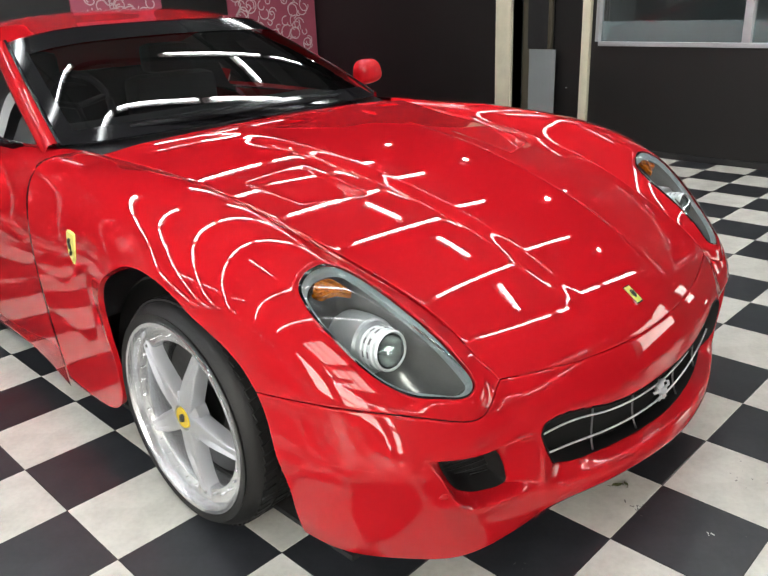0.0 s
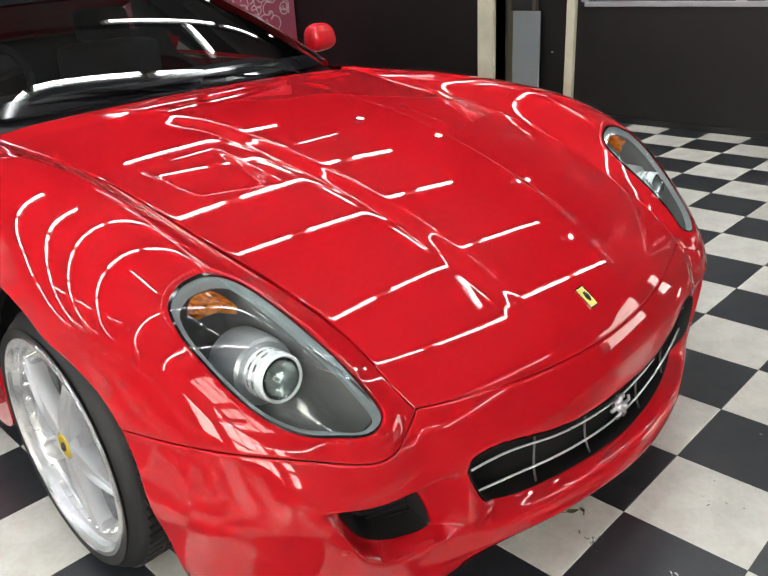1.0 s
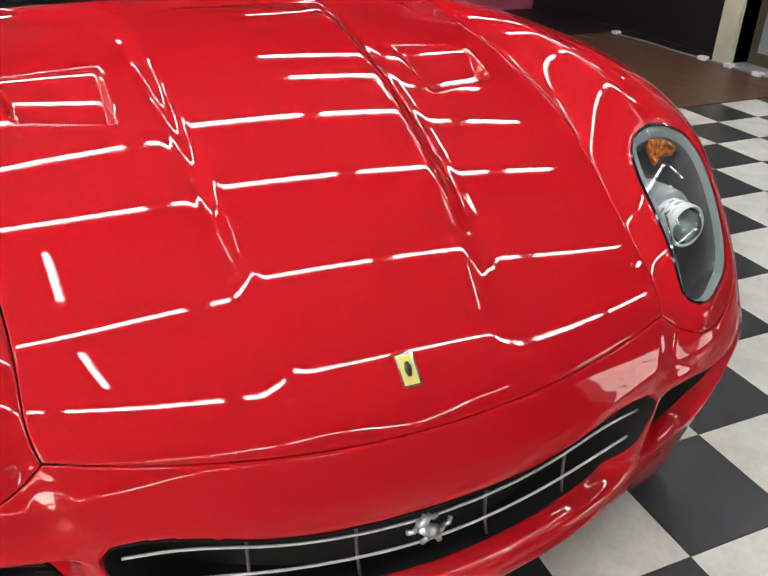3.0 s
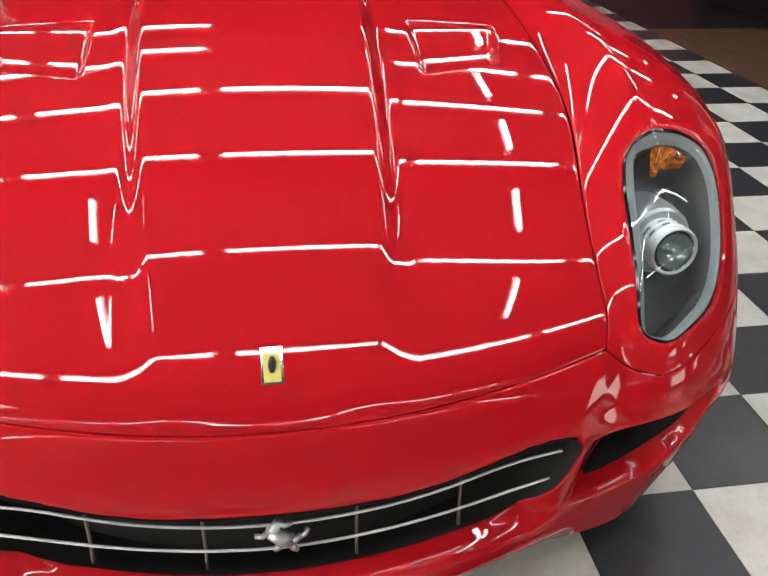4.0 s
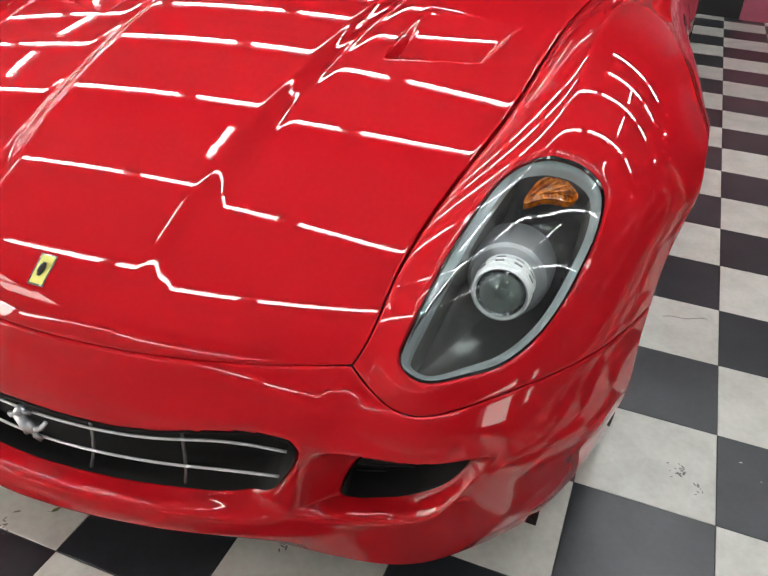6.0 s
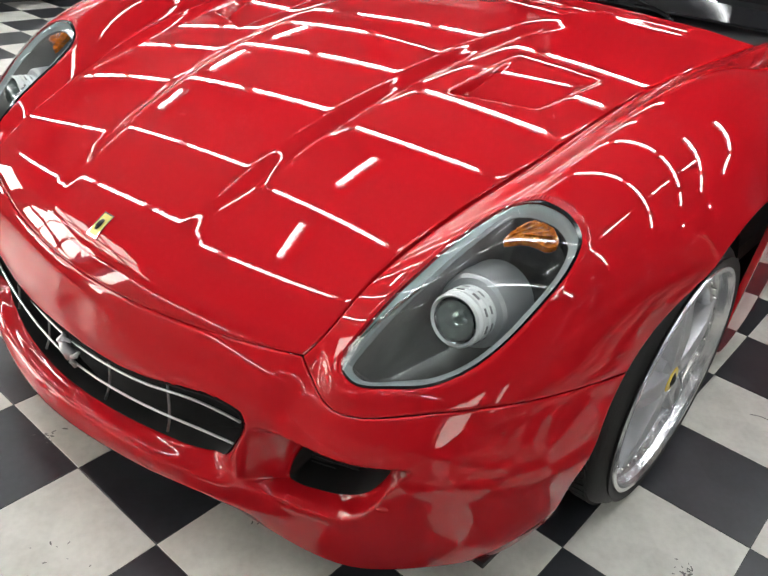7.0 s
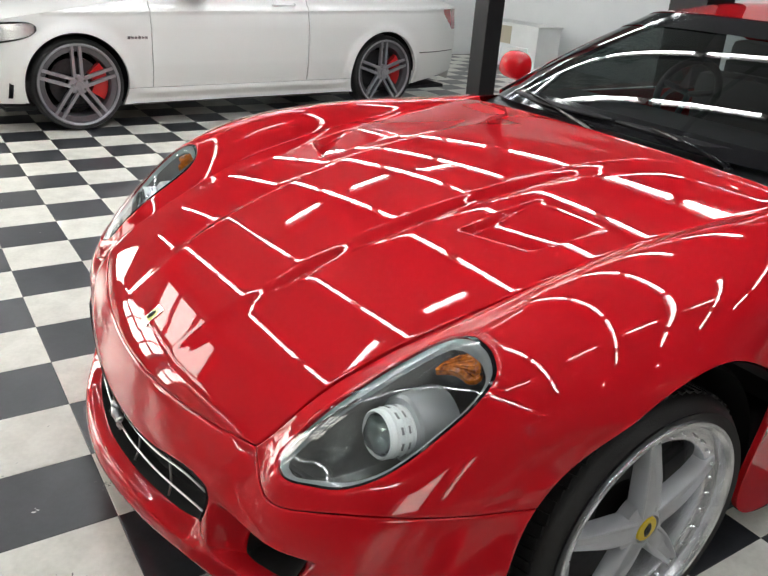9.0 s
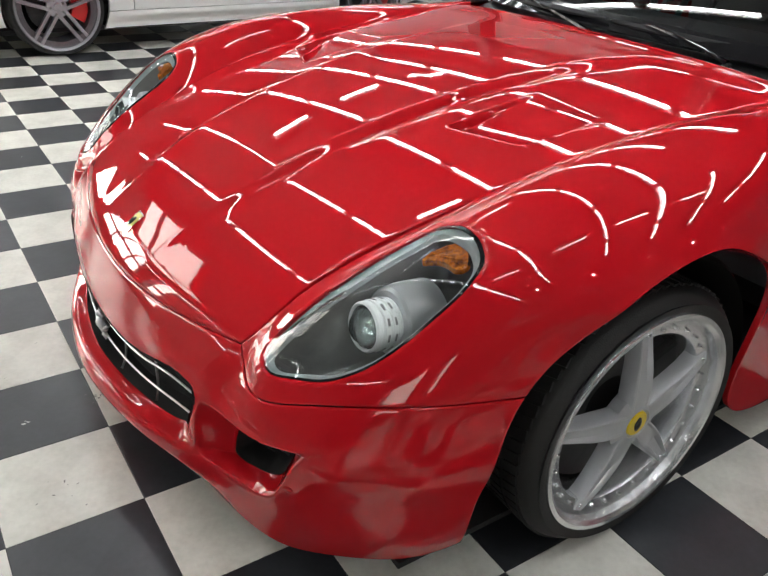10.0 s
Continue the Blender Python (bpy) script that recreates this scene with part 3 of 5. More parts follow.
def skin(s, v, depth=0.0):
    """The skin with its pressed shapes: the raised middle of the bonnet, the two outlets, the bumper's ledges."""
    s, v = np.asarray(s, float), np.asarray(v, float)
    p, n = bare(s, v), normals(s, v)
    x, y = np.abs(p[:, 0]), p[:, 1]
    top0 = ((s > SK[5]) & (np.abs(v) < VK[2])).astype(float)
    top = smooth(s, SK[5] - 0.005, SK[5] + 0.02) * (np.abs(v) < VK[2])
    # its border sweeps outwards along the foot of the windscreen
    rear = (np.array([0.1, 0.35, 0.62, 0.88, 1.2, 1.34, 1.42, 1.48, 1.525, 1.555, 1.58, 1.60]), np.array([0.150, 0.190, 0.215, 0.238, 0.255, 0.265, 0.277, 0.297, 0.335, 0.40, 0.52, 0.76]))
    edge = eased(y, *rear)
    lean = eased(y, rear[0][:-1], np.diff(rear[1]) / np.diff(rear[0]))
    past = (x - edge) / np.sqrt(1 + lean ** 2)
    tall = np.interp(y, [0.08, 0.16, 0.28, 0.42, 0.9, 1.25, 1.45, 1.65], [0.0, 0.0036, 0.0078, 0.0125, 0.0185, 0.015, 0.0075, 0.0065])
    wide = np.interp(y, [0.2, 0.5, 0.9, 1.2, 1.45], [0.075, 0.048, 0.034, 0.045, 0.125])
    crisp = smooth(y, 1.15, 1.45)
    ramp = np.clip(past / wide, 0, 1)
    d = top * tall * ((1 - smooth(ramp, 0, 1)) * (1 - crisp) + (1 - ramp) ** 2 * crisp) * (1 - smooth(np.abs(v), 0.47, 0.585))
    d -= top * 0.12 * tall * np.exp(-((x - edge - 0.034) / 0.016) ** 2) * (1 - crisp)
    run_out = np.interp(np.abs(v), [0, 0.2, 0.45], [0.085, 0.068, 0.052])
    fold = np.clip((SK[5] + run_out - s) / run_out, 0, 1.05)
    p[:, 2] -= 0.028 * top0 * (1 - np.clip(np.abs(v) / VK[2], 0, 1) ** 2) * fold ** 2
    # outlets: sharp front edge, floor rising to the rear
    x0, x1 = 0.352, 0.545 + 0.20 * (y - 0.86)
    y0 = 0.785 + 0.36 * (x - 0.36)
    run = np.clip((1.07 - y) / (1.07 - y0), 0, 1)
    inside = smooth(x, x0, x0 + 0.016) * (1 - smooth(x, x1 - 0.016, x1)) * smooth(y, y0, y0 + 0.013) * (y < 1.07)
    d -= top * inside * 0.034 * run ** 1.3
    w = np.abs(v)
    # the lower lip stands out below the mouth and rounds over towards it
    d += np.interp(w, [0, 0.3, 0.5], [0.016, 0.013, 0.008]) * (1 - smooth(w, 0.52, 0.66)) * smooth(s, 0.02, 0.09) * (1 - smooth(s, 0.13, 0.17))
    d -= np.interp(w, [0, 0.2, 0.4, 0.56], [0.0125, 0.017, 0.027, 0.030]) * smooth(s, 0.120, 0.160) * (1 - smooth(s, 0.168, 0.235)) * (1 - smooth(w, 0.50, 0.585))
    # the side intake lies in a scoop with an overhang above and a level floor that ends in a sharp lip
    lip = eased(w, [0.56, 0.66, 0.72, 0.775, 0.83, 0.862, 0.885], [0.146, 0.138, 0.138, 0.150, 0.190, 0.250, 0.320])
    brow = eased(w, [0.56, 0.62, 0.67, 0.73, 0.80, 0.885], [0.255, 0.278, 0.296, 0.310, 0.318, 0.322])
    scoop = smooth(s, lip, lip + 0.013) * (1 - smooth(s, brow - 0.022, brow)) * smooth(w, 0.570 + 0.25 * (s - 0.14), 0.645 + 0.25 * (s - 0.14))
    d -= (0.040 - 0.018 * smooth(w, 0.76, 0.87)) * scoop
    d += 0.0015 * np.exp(-((s - lip + 0.010) / 0.011) ** 2) * smooth(w, 0.55, 0.66) * (1 - smooth(w, 0.80, 0.87))
    # the rim of the mouth stands proud at its two ends
    d += 0.007 * smooth(w, 0.50, 0.56) * (1 - smooth(w, 0.59, 0.62)) * smooth(s, 0.14, 0.18) * (1 - smooth(s, 0.255, 0.30))
    # the nose ends in a crisp edge from the bonnet corner to the mouth; beyond it the bumper steps back below the tongue of the wing
    d -= 0.012 * smooth(w, 0.580, 0.645) * (1 - smooth(w, 0.66, 0.98)) * smooth(s, 0.280, 0.335) * (1 - smooth(s, SK[5], SK[5] + 0.06))
    # the bumper swells below the seam under the headlight
    d += 0.013 * np.exp(-((s - 0.285) / 0.065) ** 2) * smooth(w, 0.84, 0.97) * (1 - 0.4 * smooth(w, 1.08, 1.24))
    # the wing rises from the bonnet seam in a tight rounded ridge
    d += (0.022 * (1 - np.exp(-np.clip(w - VK[2], 0, 1) / 0.055)) - 0.005) * smooth(s, SK[5] + 0.05, SK[6] + 0.15) * (1 - 0.6 * smooth(s, SK[9], SK[11])) * (w > VK[2])
    return p + n * (d - depth)[:, None]


def loop(points, n=160):
    """A closed smooth line through a few (s, v) points."""
    p = np.array(points, float)
    k = len(p)
    t = np.linspace(0, k, n, endpoint=False)
    i = t.astype(int)
    f = (t - i)[:, None]
    a, b, c, d = p[(i - 1) % k], p[i % k], p[(i + 1) % k], p[(i + 2) % k]
    return 0.5 * (2 * b + (c - a) * f + (2 * a - 5 * b + 4 * c - d) * f ** 2 + (3 * b - a - 3 * c + d) * f ** 3)


def shrunk(lp, metres):
    """The loop drawn in by about that many metres."""
    t = np.roll(lp, -1, 0) - np.roll(lp, 1, 0)
    n = np.stack([-t[:, 1], t[:, 0]], 1)
    n /= np.linalg.norm(n, axis=1, keepdims=True)
    area = np.sum(lp[:, 0] * np.roll(lp[:, 1], -1) - np.roll(lp[:, 0], -1) * lp[:, 1])
    return lp + n * metres * np.sign(area)


def inside_loop(q, lp):
    a, b = lp, np.roll(lp, -1, 0)
    hit = np.zeros(len(q), bool)
    for (s0, v0), (s1, v1) in zip(a, b):
        c = (v0 > q[:, 1]) != (v1 > q[:, 1])
        if c.any():
            hit ^= c & (q[:, 0] < (s1 - s0) * (q[:, 1] - v0) / (v1 - v0 + 1e-12) + s0)
    return hit


def onto_loop(q, lp):
    a, b = lp, np.roll(lp, -1, 0)
    d = b - a
    t = np.clip(((q[:, None] - a) * d).sum(2) / (d * d).sum(1), 0, 1)
    c = a + t[..., None] * d
    k = ((q[:, None] - c) ** 2).sum(2).argmin(1)
    return c[np.arange(len(q)), k]


def flip(lp):
    return lp * [1, -1]


HEADLIGHT = loop([(0.520, 0.671), (0.500, 0.724), (0.482, 0.812), (0.467, 0.889), (0.482, 0.943), (0.519, 0.976), (0.576, 0.993), (0.634, 1.000), (0.689, 0.987), (0.734, 0.943), (0.782, 0.872), (0.877, 0.734), (0.871, 0.676), (0.803, 0.657), (0.710, 0.659), (0.606, 0.666)])
FOG = loop([(0.242, 0.672), (0.269, 0.694), (0.288, 0.736), (0.298, 0.795), (0.307, 0.842), (0.305, 0.863), (0.286, 0.863), (0.252, 0.848), (0.210, 0.820), (0.176, 0.779), (0.158, 0.735), (0.152, 0.705), (0.150, 0.668), (0.156, 0.647), (0.182, 0.649), (0.210, 0.658)])
half_mouth = [(.160, .30), (.158, .43), (.166, .515), (.190, .554), (.226, .580), (.252, .592), (.269, .591), (.278, .576), (.277, .545), (.268, .42), (.273, .22)]
MOUTH = loop([(.162, 0)] + half_mouth + [(.279, 0)] + [(a, -b) for a, b in half_mouth[::-1]], 320)


def panel(name, s0, s1, v0, v1, step, material, parent, holes=(), keep=None, flange=0.014, label="", depth=0.0, hem=0.008):
    """A sheet of the skin between two rows and two lines, with holes cut to smooth loops and its rim turned in."""
    ns, nv = max(2, int((s1 - s0) / step) + 1), max(2, int((v1 - v0) / step) + 1)
    near_edge = np.array([0.0012, 0.0028]) if flange else np.zeros(0)
    sg, vg = (np.unique(np.concatenate([np.linspace(a, b, k), a + near_edge, b - near_edge])) for a, b, k in ((s0, s1, ns), (v0, v1, nv)))
    ns, nv = len(sg), len(vg)
    s, v = np.meshgrid(sg, vg, indexing="ij")
    q = np.stack([s.ravel(), v.ravel()], 1)
    f = grid_faces(ns, nv)
    c = q[f].mean(1)
    use = np.ones(len(f), bool)
    for lp in holes:
        use &= ~inside_loop(c, lp)
    if keep is not None:
        use &= inside_loop(c, keep)
    f = f[use]
    # rim vertices slide onto the loop that cut them
    e = np.sort(np.concatenate([f[:, [0, 1]], f[:, [1, 2]], f[:, [2, 3]], f[:, [3, 0]]]), axis=1)
    _, first_i, count = np.unique(e[:, 0] * len(q) + e[:, 1], return_index=True, return_counts=True)
    rim_edges = e[first_i[count == 1]]
    rim = np.unique(rim_edges)
    on_border = (np.abs(q[:, 0] - s0) < 1e-9) | (np.abs(q[:, 0] - s1) < 1e-9) | (np.abs(q[:, 1] - v0) < 1e-9) | (np.abs(q[:, 1] - v1) < 1e-9)
    move = rim[~on_border[rim]]
    loops = list(holes) + ([keep] if keep is not None else [])
    if len(move) and loops:
        best, dist = q[move].copy(), np.full(len(move), 9.0)
        for lp in loops:
            c = onto_loop(q[move], lp)
            d = np.linalg.norm(c - q[move], axis=1)
            near = d < dist
            best[near], dist[near] = c[near], d[near]
        q[move] = best
    sink = np.full(len(q), depth)
    if flange:
        # rolled edges along the joints and round the holes
        out = np.minimum.reduce([q[:, 0] - s0, s1 - q[:, 0], q[:, 1] - v0, v1 - q[:, 1]])
        sink += 0.0016 * np.clip(1 - out / 0.004, 0, 1) ** 2
        for lp in holes:
            lo, hi = lp.min(0) - hem, lp.max(0) + hem
            k = np.where(((q > lo) & (q < hi)).all(1))[0]
            for part_k in np.array_split(k, max(1, len(k) // 4000)):
                t = np.clip(np.linalg.norm(onto_loop(q[part_k], lp) - q[part_k], axis=1) / hem, 0, 1)
                sink[part_k] += hem * (1 - np.sqrt(1 - (1 - t) ** 2)) * 0.9
    p = skin(q[:, 0], q[:, 1], sink)
    faces = [tuple(r) for r in f]
    if flange:
        low = np.full(len(q), -1)
        low[rim] = len(p) + np.arange(len(rim))
        p = np.concatenate([p, p[rim] - normals(q[rim, 0], q[rim, 1]) * flange])
        # keep the turned-in rim wound like its sheet
        directed = {}
        for r in f[np.isin(f, rim).any(1)]:
            for a, b in zip(r, np.roll(r, -1)):
                directed[(a, b)] = True
        for a, b in rim_edges:
            if (a, b) in directed:
                a, b = b, a
            faces.append((a, b, low[b], low[a]))
    used = np.unique(np.concatenate([np.array(r) for r in faces])) if len(faces) < 10 else np.unique(np.concatenate([f.ravel(), rim, np.arange(len(q), len(p))]))
    back = np.full(len(p), -1)
    back[used] = np.arange(len(used))
    ob = piece(name, p[used], [tuple(back[list(r)]) for r in faces], material, parent, label, sharp=42)
    return ob


red_car = empty("sports_car", "glossy red front-engined sports coupe parked on the checkered floor", "car")
GAP = 0.0014
FOGS, LIGHTS = [FOG, flip(FOG)], [HEADLIGHT, flip(HEADLIGHT)]
bumper = panel("front_bumper", 0.0, SK[5] - GAP, -VK[6], VK[6], 0.0038, RED, red_car, [MOUTH, *FOGS])
hood = panel("hood", SK[5] + 1.7 * GAP, SK[11] + 0.02, -VK[2] + GAP, VK[2] - GAP, 0.0046, RED, red_car)
for side in (1, -1):
    a, b = (VK[2] + GAP, VK[6]) if side > 0 else (-VK[6], -VK[2] - GAP)
    panel("fender", SK[5] + GAP, SK[12], a, b, 0.0055, RED, red_car, LIGHTS, hem=0.004)


def ring_strip(outer, inner, d0, d1, n=None):
    """A band between two loops of the skin, each sunk by its depth: verts, faces."""
    n = len(outer)
    p = np.concatenate([skin(outer[:, 0], outer[:, 1], d0), skin(inner[:, 0], inner[:, 1], d1)])
    return p, [(i, (i + 1) % n, n + (i + 1) % n, n + i) for i in range(n)]


def headlight(side):
    lp = HEADLIGHT if side > 0 else flip(HEADLIGHT)
    lamp = new("headlight")
    lamp.parent = red_car
    tagged(lamp, "almond-shaped headlight under a clear cover with amber indicator")
    p, f = ring_strip(lp, shrunk(lp, 0.006), 0.004, 0.002)
    piece("seal", p, f, GLOSS_BLACK, lamp)
    s0, s1, v0, v1 = lp[:, 0].min(), lp[:, 0].max(), lp[:, 1].min(), lp[:, 1].max()
    o = panel("cover", s0, s1, v0, v1, 0.008, CLEAR, lamp, keep=shrunk(lp, 0.004), flange=0)
    o.visible_shadow = False
    n = len(lp)
    # bezel, wider along the inner side, then the bowl behind it
    inner = np.clip((0.70 - np.abs(lp[:, 1])) / 0.06, 0, 1)[:, None]
    width = 0.013 + 0.013 * inner
    rings = [skin(*shrunk(lp, 0.0045).T, 0.007), skin(*shrunk(lp, 0.010).T, 0.010), skin(*shrunk(lp, width).T, 0.014), skin(*shrunk(lp, width + 0.004).T, 0.022)]
    v = np.concatenate(rings)
    f = [(r * n + i, r * n + (i + 1) % n, (r + 1) * n + (i + 1) % n, (r + 1) * n + i) for r in range(3) for i in range(n)]
    piece("bezel", v, f, LAMP_RIM, lamp, sharp=40)
    mid = lp.mean(0)
    rim_in = shrunk(lp, width + 0.004)
    rim = skin(*rim_in.T, 0.022)
    axis = -normals(*rim_in.T).mean(0)
    axis /= np.linalg.norm(axis)
    heart = rim.mean(0)
    flat = rim - ((rim - heart) @ axis)[:, None] * axis * 0.6
    rings = [rim] + [heart + ((rim + (flat - rim) * q) - heart) * k + axis * d for k, q, d in ((0.985, 0.2, 0.035), (0.95, 0.6, 0.085), (0.80, 1.0, 0.115), (0.4, 1.0, 0.125))]
    v = np.concatenate(rings + [heart[None] + axis * 0.127])
    f = [(r * n + i, r * n + (i + 1) % n, (r + 1) * n + (i + 1) % n, (r + 1) * n + i) for r in range(4) for i in range(n)]
    f += [(4 * n + i, 4 * n + (i + 1) % n, 5 * n) for i in range(n)]
    piece("housing", v, f, LAMP_GREY, lamp)
    sg = 1 if side > 0 else -1
    # slim raised rail on the inner side of the bezel
    k = np.linspace(0, 1, 30)
    a, b = tube_along(skin(0.52 + 0.19 * k, sg * (0.668 + 0.012 * k + 0.012 * k * k), 0.011), 0.0032, 8)
    piece("bezel_rail", a, b, CHROME, lamp)
    # amber indicator: a faceted crescent round the rear end of the lamp
    am = loop([(.824, .774), (.808, .808), (.784, .850), (.757, .890), (.728, .922), (.704, .944), (.692, .944), (.694, .926), (.712, .896), (.735, .858), (.758, .818), (.780, .782), (.798, .756), (.815, .752)], 60)
    if side < 0:
        am = flip(am)
    core = shrunk(am, 0.009)
    rnd = random.Random(5)
    deep = np.array([0.022 + 0.006 * rnd.random() for _ in range(60)])
    v = np.concatenate([skin(*am.T, 0.038), skin(*shrunk(am, 0.002).T, 0.026), np.stack([skin(core[i:i + 1, 0], core[i:i + 1, 1], deep[i])[0] for i in range(60)])])
    f = [(r * 60 + i, r * 60 + (i + 1) % 60, (r + 1) * 60 + (i + 1) % 60, (r + 1) * 60 + i) for r in range(2) for i in range(60)]
    # close the crescent between its two long sides
    order = list(range(120, 180))
    i0, i1 = 0, 59
    while i1 - i0 > 1:
        f.append((order[i0], order[i0 + 1], order[i1 - 1], order[i1]) if i1 - i0 > 2 else (order[i0], order[i0 + 1], order[i1]))
        i0, i1 = i0 + 1, i1 - 1
    piece("indicator", v, f, AMBER, lamp, "faceted amber indicator", smooth=False)
    # projector: ribbed bright barrel with a clear front lens in a grey shroud
    c = Vector((0.745 * side, 0.332, 0.617))
    d = Vector((0.05 * side, -0.985, 0.12)).normalized()
    turn = Matrix.Translation(c) @ d.to_track_quat("X", "Z").to_matrix().to_4x4()
    for name, prof, m in (("shroud", [(0.030, -0.050), (0.060, -0.050), (0.066, -0.055), (0.071, -0.09), (0.072, -0.14)], ALU),
                          ("barrel", [(0.030, -0.06), (0.047, -0.055), (0.049, -0.046), (0.046, -0.043), (0.049, -0.040), (0.0495, -0.030), (0.046, -0.027), (0.049, -0.024), (0.0485, -0.012), (0.045, -0.009), (0.048, -0.006), (0.0475, 0.004), (0.044, 0.008), (0.040, 0.002), (0.038, -0.008)], BARREL),
                          ("reflector", [(0.0405, 0.004), (0.038, -0.006), (0.0345, 0.002)], CHROME),
                          ("lens", [(0.0345, 0.003), (0.031, 0.013), (0.024, 0.021), (0.014, 0.026), (0.001, 0.028)], CLEAR),
                          ("lens_back", [(0.0345, 0.002), (0.031, -0.012), (0.024, -0.024), (0.014, -0.034), (0.008, -0.036), (0.001, -0.030)], RIM_LIP)):
        v, f = lathe(prof, 40)
        if name == "reflector":
            v[40:80:2] += [0.005, 0, 0]
        v = np.array([turn @ Vector(q) for q in v])
        piece(name, v, f, m, lamp, sharp=30)
    # short dark slots in two rings round the barrel
    for k in range(10):
        for x in (-0.034, -0.018):
            bm = box(bmesh.new(), x - 0.002, x + 0.002, -0.007, 0.007, 0.0470, 0.0502)
            bmesh.ops.transform(bm, matrix=turn @ Matrix.Rotation(radians(36 * k + 15), 4, "X"), verts=bm.verts[:])
            part("slot", bm, STEEL, lamp)
    return lamp


for side in (1, -1):
    headlight(side)

# ---- mouth: dark duct, bright slats, uprights, plain emblem ----
grille = new("grille")
grille.parent = red_car
tagged(grille, "wide black grille with two thin chrome slats")
p, f = ring_strip(MOUTH, shrunk(MOUTH, 0.004), 0.0, 0.10)
piece("duct", p, f, DARK_VOID, grille)
# plain dark sheet closes the mouth, its shade put into the colour
s, v = np.meshgrid(np.linspace(.15, .28, 8), np.linspace(-.60, .60, 60), indexing="ij")
piece("shade_back", skin(s.ravel(), v.ravel(), 0.085), grid_faces(8, 60), DARK_VOID, grille)


def behind(s, v, depth):
    """Places a little behind the plain skin, without its pressed shapes."""
    return bare(s, v) - normals(s, v) * depth


for sv in (.200, .247):
    w = 0.566 if sv < .22 else 0.577
    v = np.linspace(-w, w, 70)
    a, b = tube_along(behind(np.full(70, sv), v, 0.016), 0.0026, 8)
    piece("slat", a, b, SLAT_SHEEN, grille)
for v in (-.345, -.122, .122, .345):
    s = np.linspace(.165, .272, 8)
    a, b = tube_along(behind(s, np.full(8, v), 0.026), 0.0030, 6)
    piece("upright", a, b, STEEL, grille)


def emblem(pieces, m, thick):
    """A raised badge of a few rounded bars, joined into one shape."""
    verts, faces = [], []
    for x0, z0, x1, z1, r in pieces:
        a, b = tube_along([m @ Vector((x0, 0, z0)), m @ Vector(((x0 + x1) / 2, -thick, (z0 + z1) / 2)), m @ Vector((x1, 0, z1))], r, 8)
        o = len(verts)
        verts += list(a)
        faces += [tuple(i + o for i in q) for q in b]
    return verts, faces


BODY_MARK = [(-.021, .002, .004, .032, .0055), (.004, .032, .021, -.002, .0055), (.021, -.002, -.004, -.032, .0055), (-.004, -.032, -.021, .002, .0055), (.004, .018, -.004, -.018, .0095)]
GRILLE_MARK = [(-.016, .012, .014, -.012, .0125), (-.018, .014, -.004, .032, .0085), (-.004, .032, .014, .026, .0050), (-.020, .012, -.040, .004, .0048), (.012, -.010, .030, -.004, .0055), (.030, -.004, .042, .012, .0042), (.012, -.012, .022, -.034, .0060), (.002, -.006, -.010, -.030, .0055)]
g = skin(np.array([.228]), np.array([0.0]), 0.010)[0]
v, f = emblem(GRILLE_MARK, pose(*g), 0.006)
piece("emblem", v, f, ALU, grille, "plain silver emblem on the slats")

# lower intakes beside the mouth
for lp in FOGS:
    p, f = ring_strip(lp, shrunk(lp, 0.012), 0.0, 0.06)
    o = new("intake")
    o.parent = red_car
    piece("duct", p, f, DARK_VOID, o)
    # dark sheet in place of the shade deep in the intake
    q = shrunk(lp, 0.010)
    n = len(q)
    v = np.concatenate([skin(*q.T, 0.055), skin(*[np.array([c]) for c in q.mean(0)], 0.055)])
    piece("shade_back", v, [(i, (i + 1) % n, n) for i in range(n)], DARK_VOID, o)
    sv = np.linspace(.165, .290, 9)
    for a in sv:
        row = np.linspace(.645, .805, 20) * np.sign(lp[0, 1])
        ok = inside_loop(np.stack([np.full(20, a), row], 1), shrunk(lp, 0.012))
        if ok.sum() > 3:
            x, y = tube_along(skin(np.full(ok.sum(), a), row[ok], 0.045), 0.0016, 5)
            piece("mesh_wire", x, y, BLACK_PLASTIC, o)

# bonnet badge: yellow plate in a chrome frame with a dark plain mark


def plate(s0, s1, w, depth, thick, material, name, parent, label=""):
    s, v = np.meshgrid(np.linspace(s0, s1, 9), np.linspace(-w, w, 7), indexing="ij")
    up = skin(s.ravel(), v.ravel(), depth - thick)
    dn = skin(s.ravel(), v.ravel(), depth + 0.004)
    f = [tuple(r) for r in grid_faces(9, 7)]
    edge = [i * 7 for i in range(9)] + [8 * 7 + j for j in range(1, 7)] + [i * 7 + 6 for i in range(7, -1, -1)] + [j for j in range(5, 0, -1)]
    f += [(edge[i], edge[(i + 1) % len(edge)], 63 + edge[(i + 1) % len(edge)], 63 + edge[i]) for i in range(len(edge))]
    return piece(name, np.concatenate([up, dn]), f, material, parent, label, sharp=30)


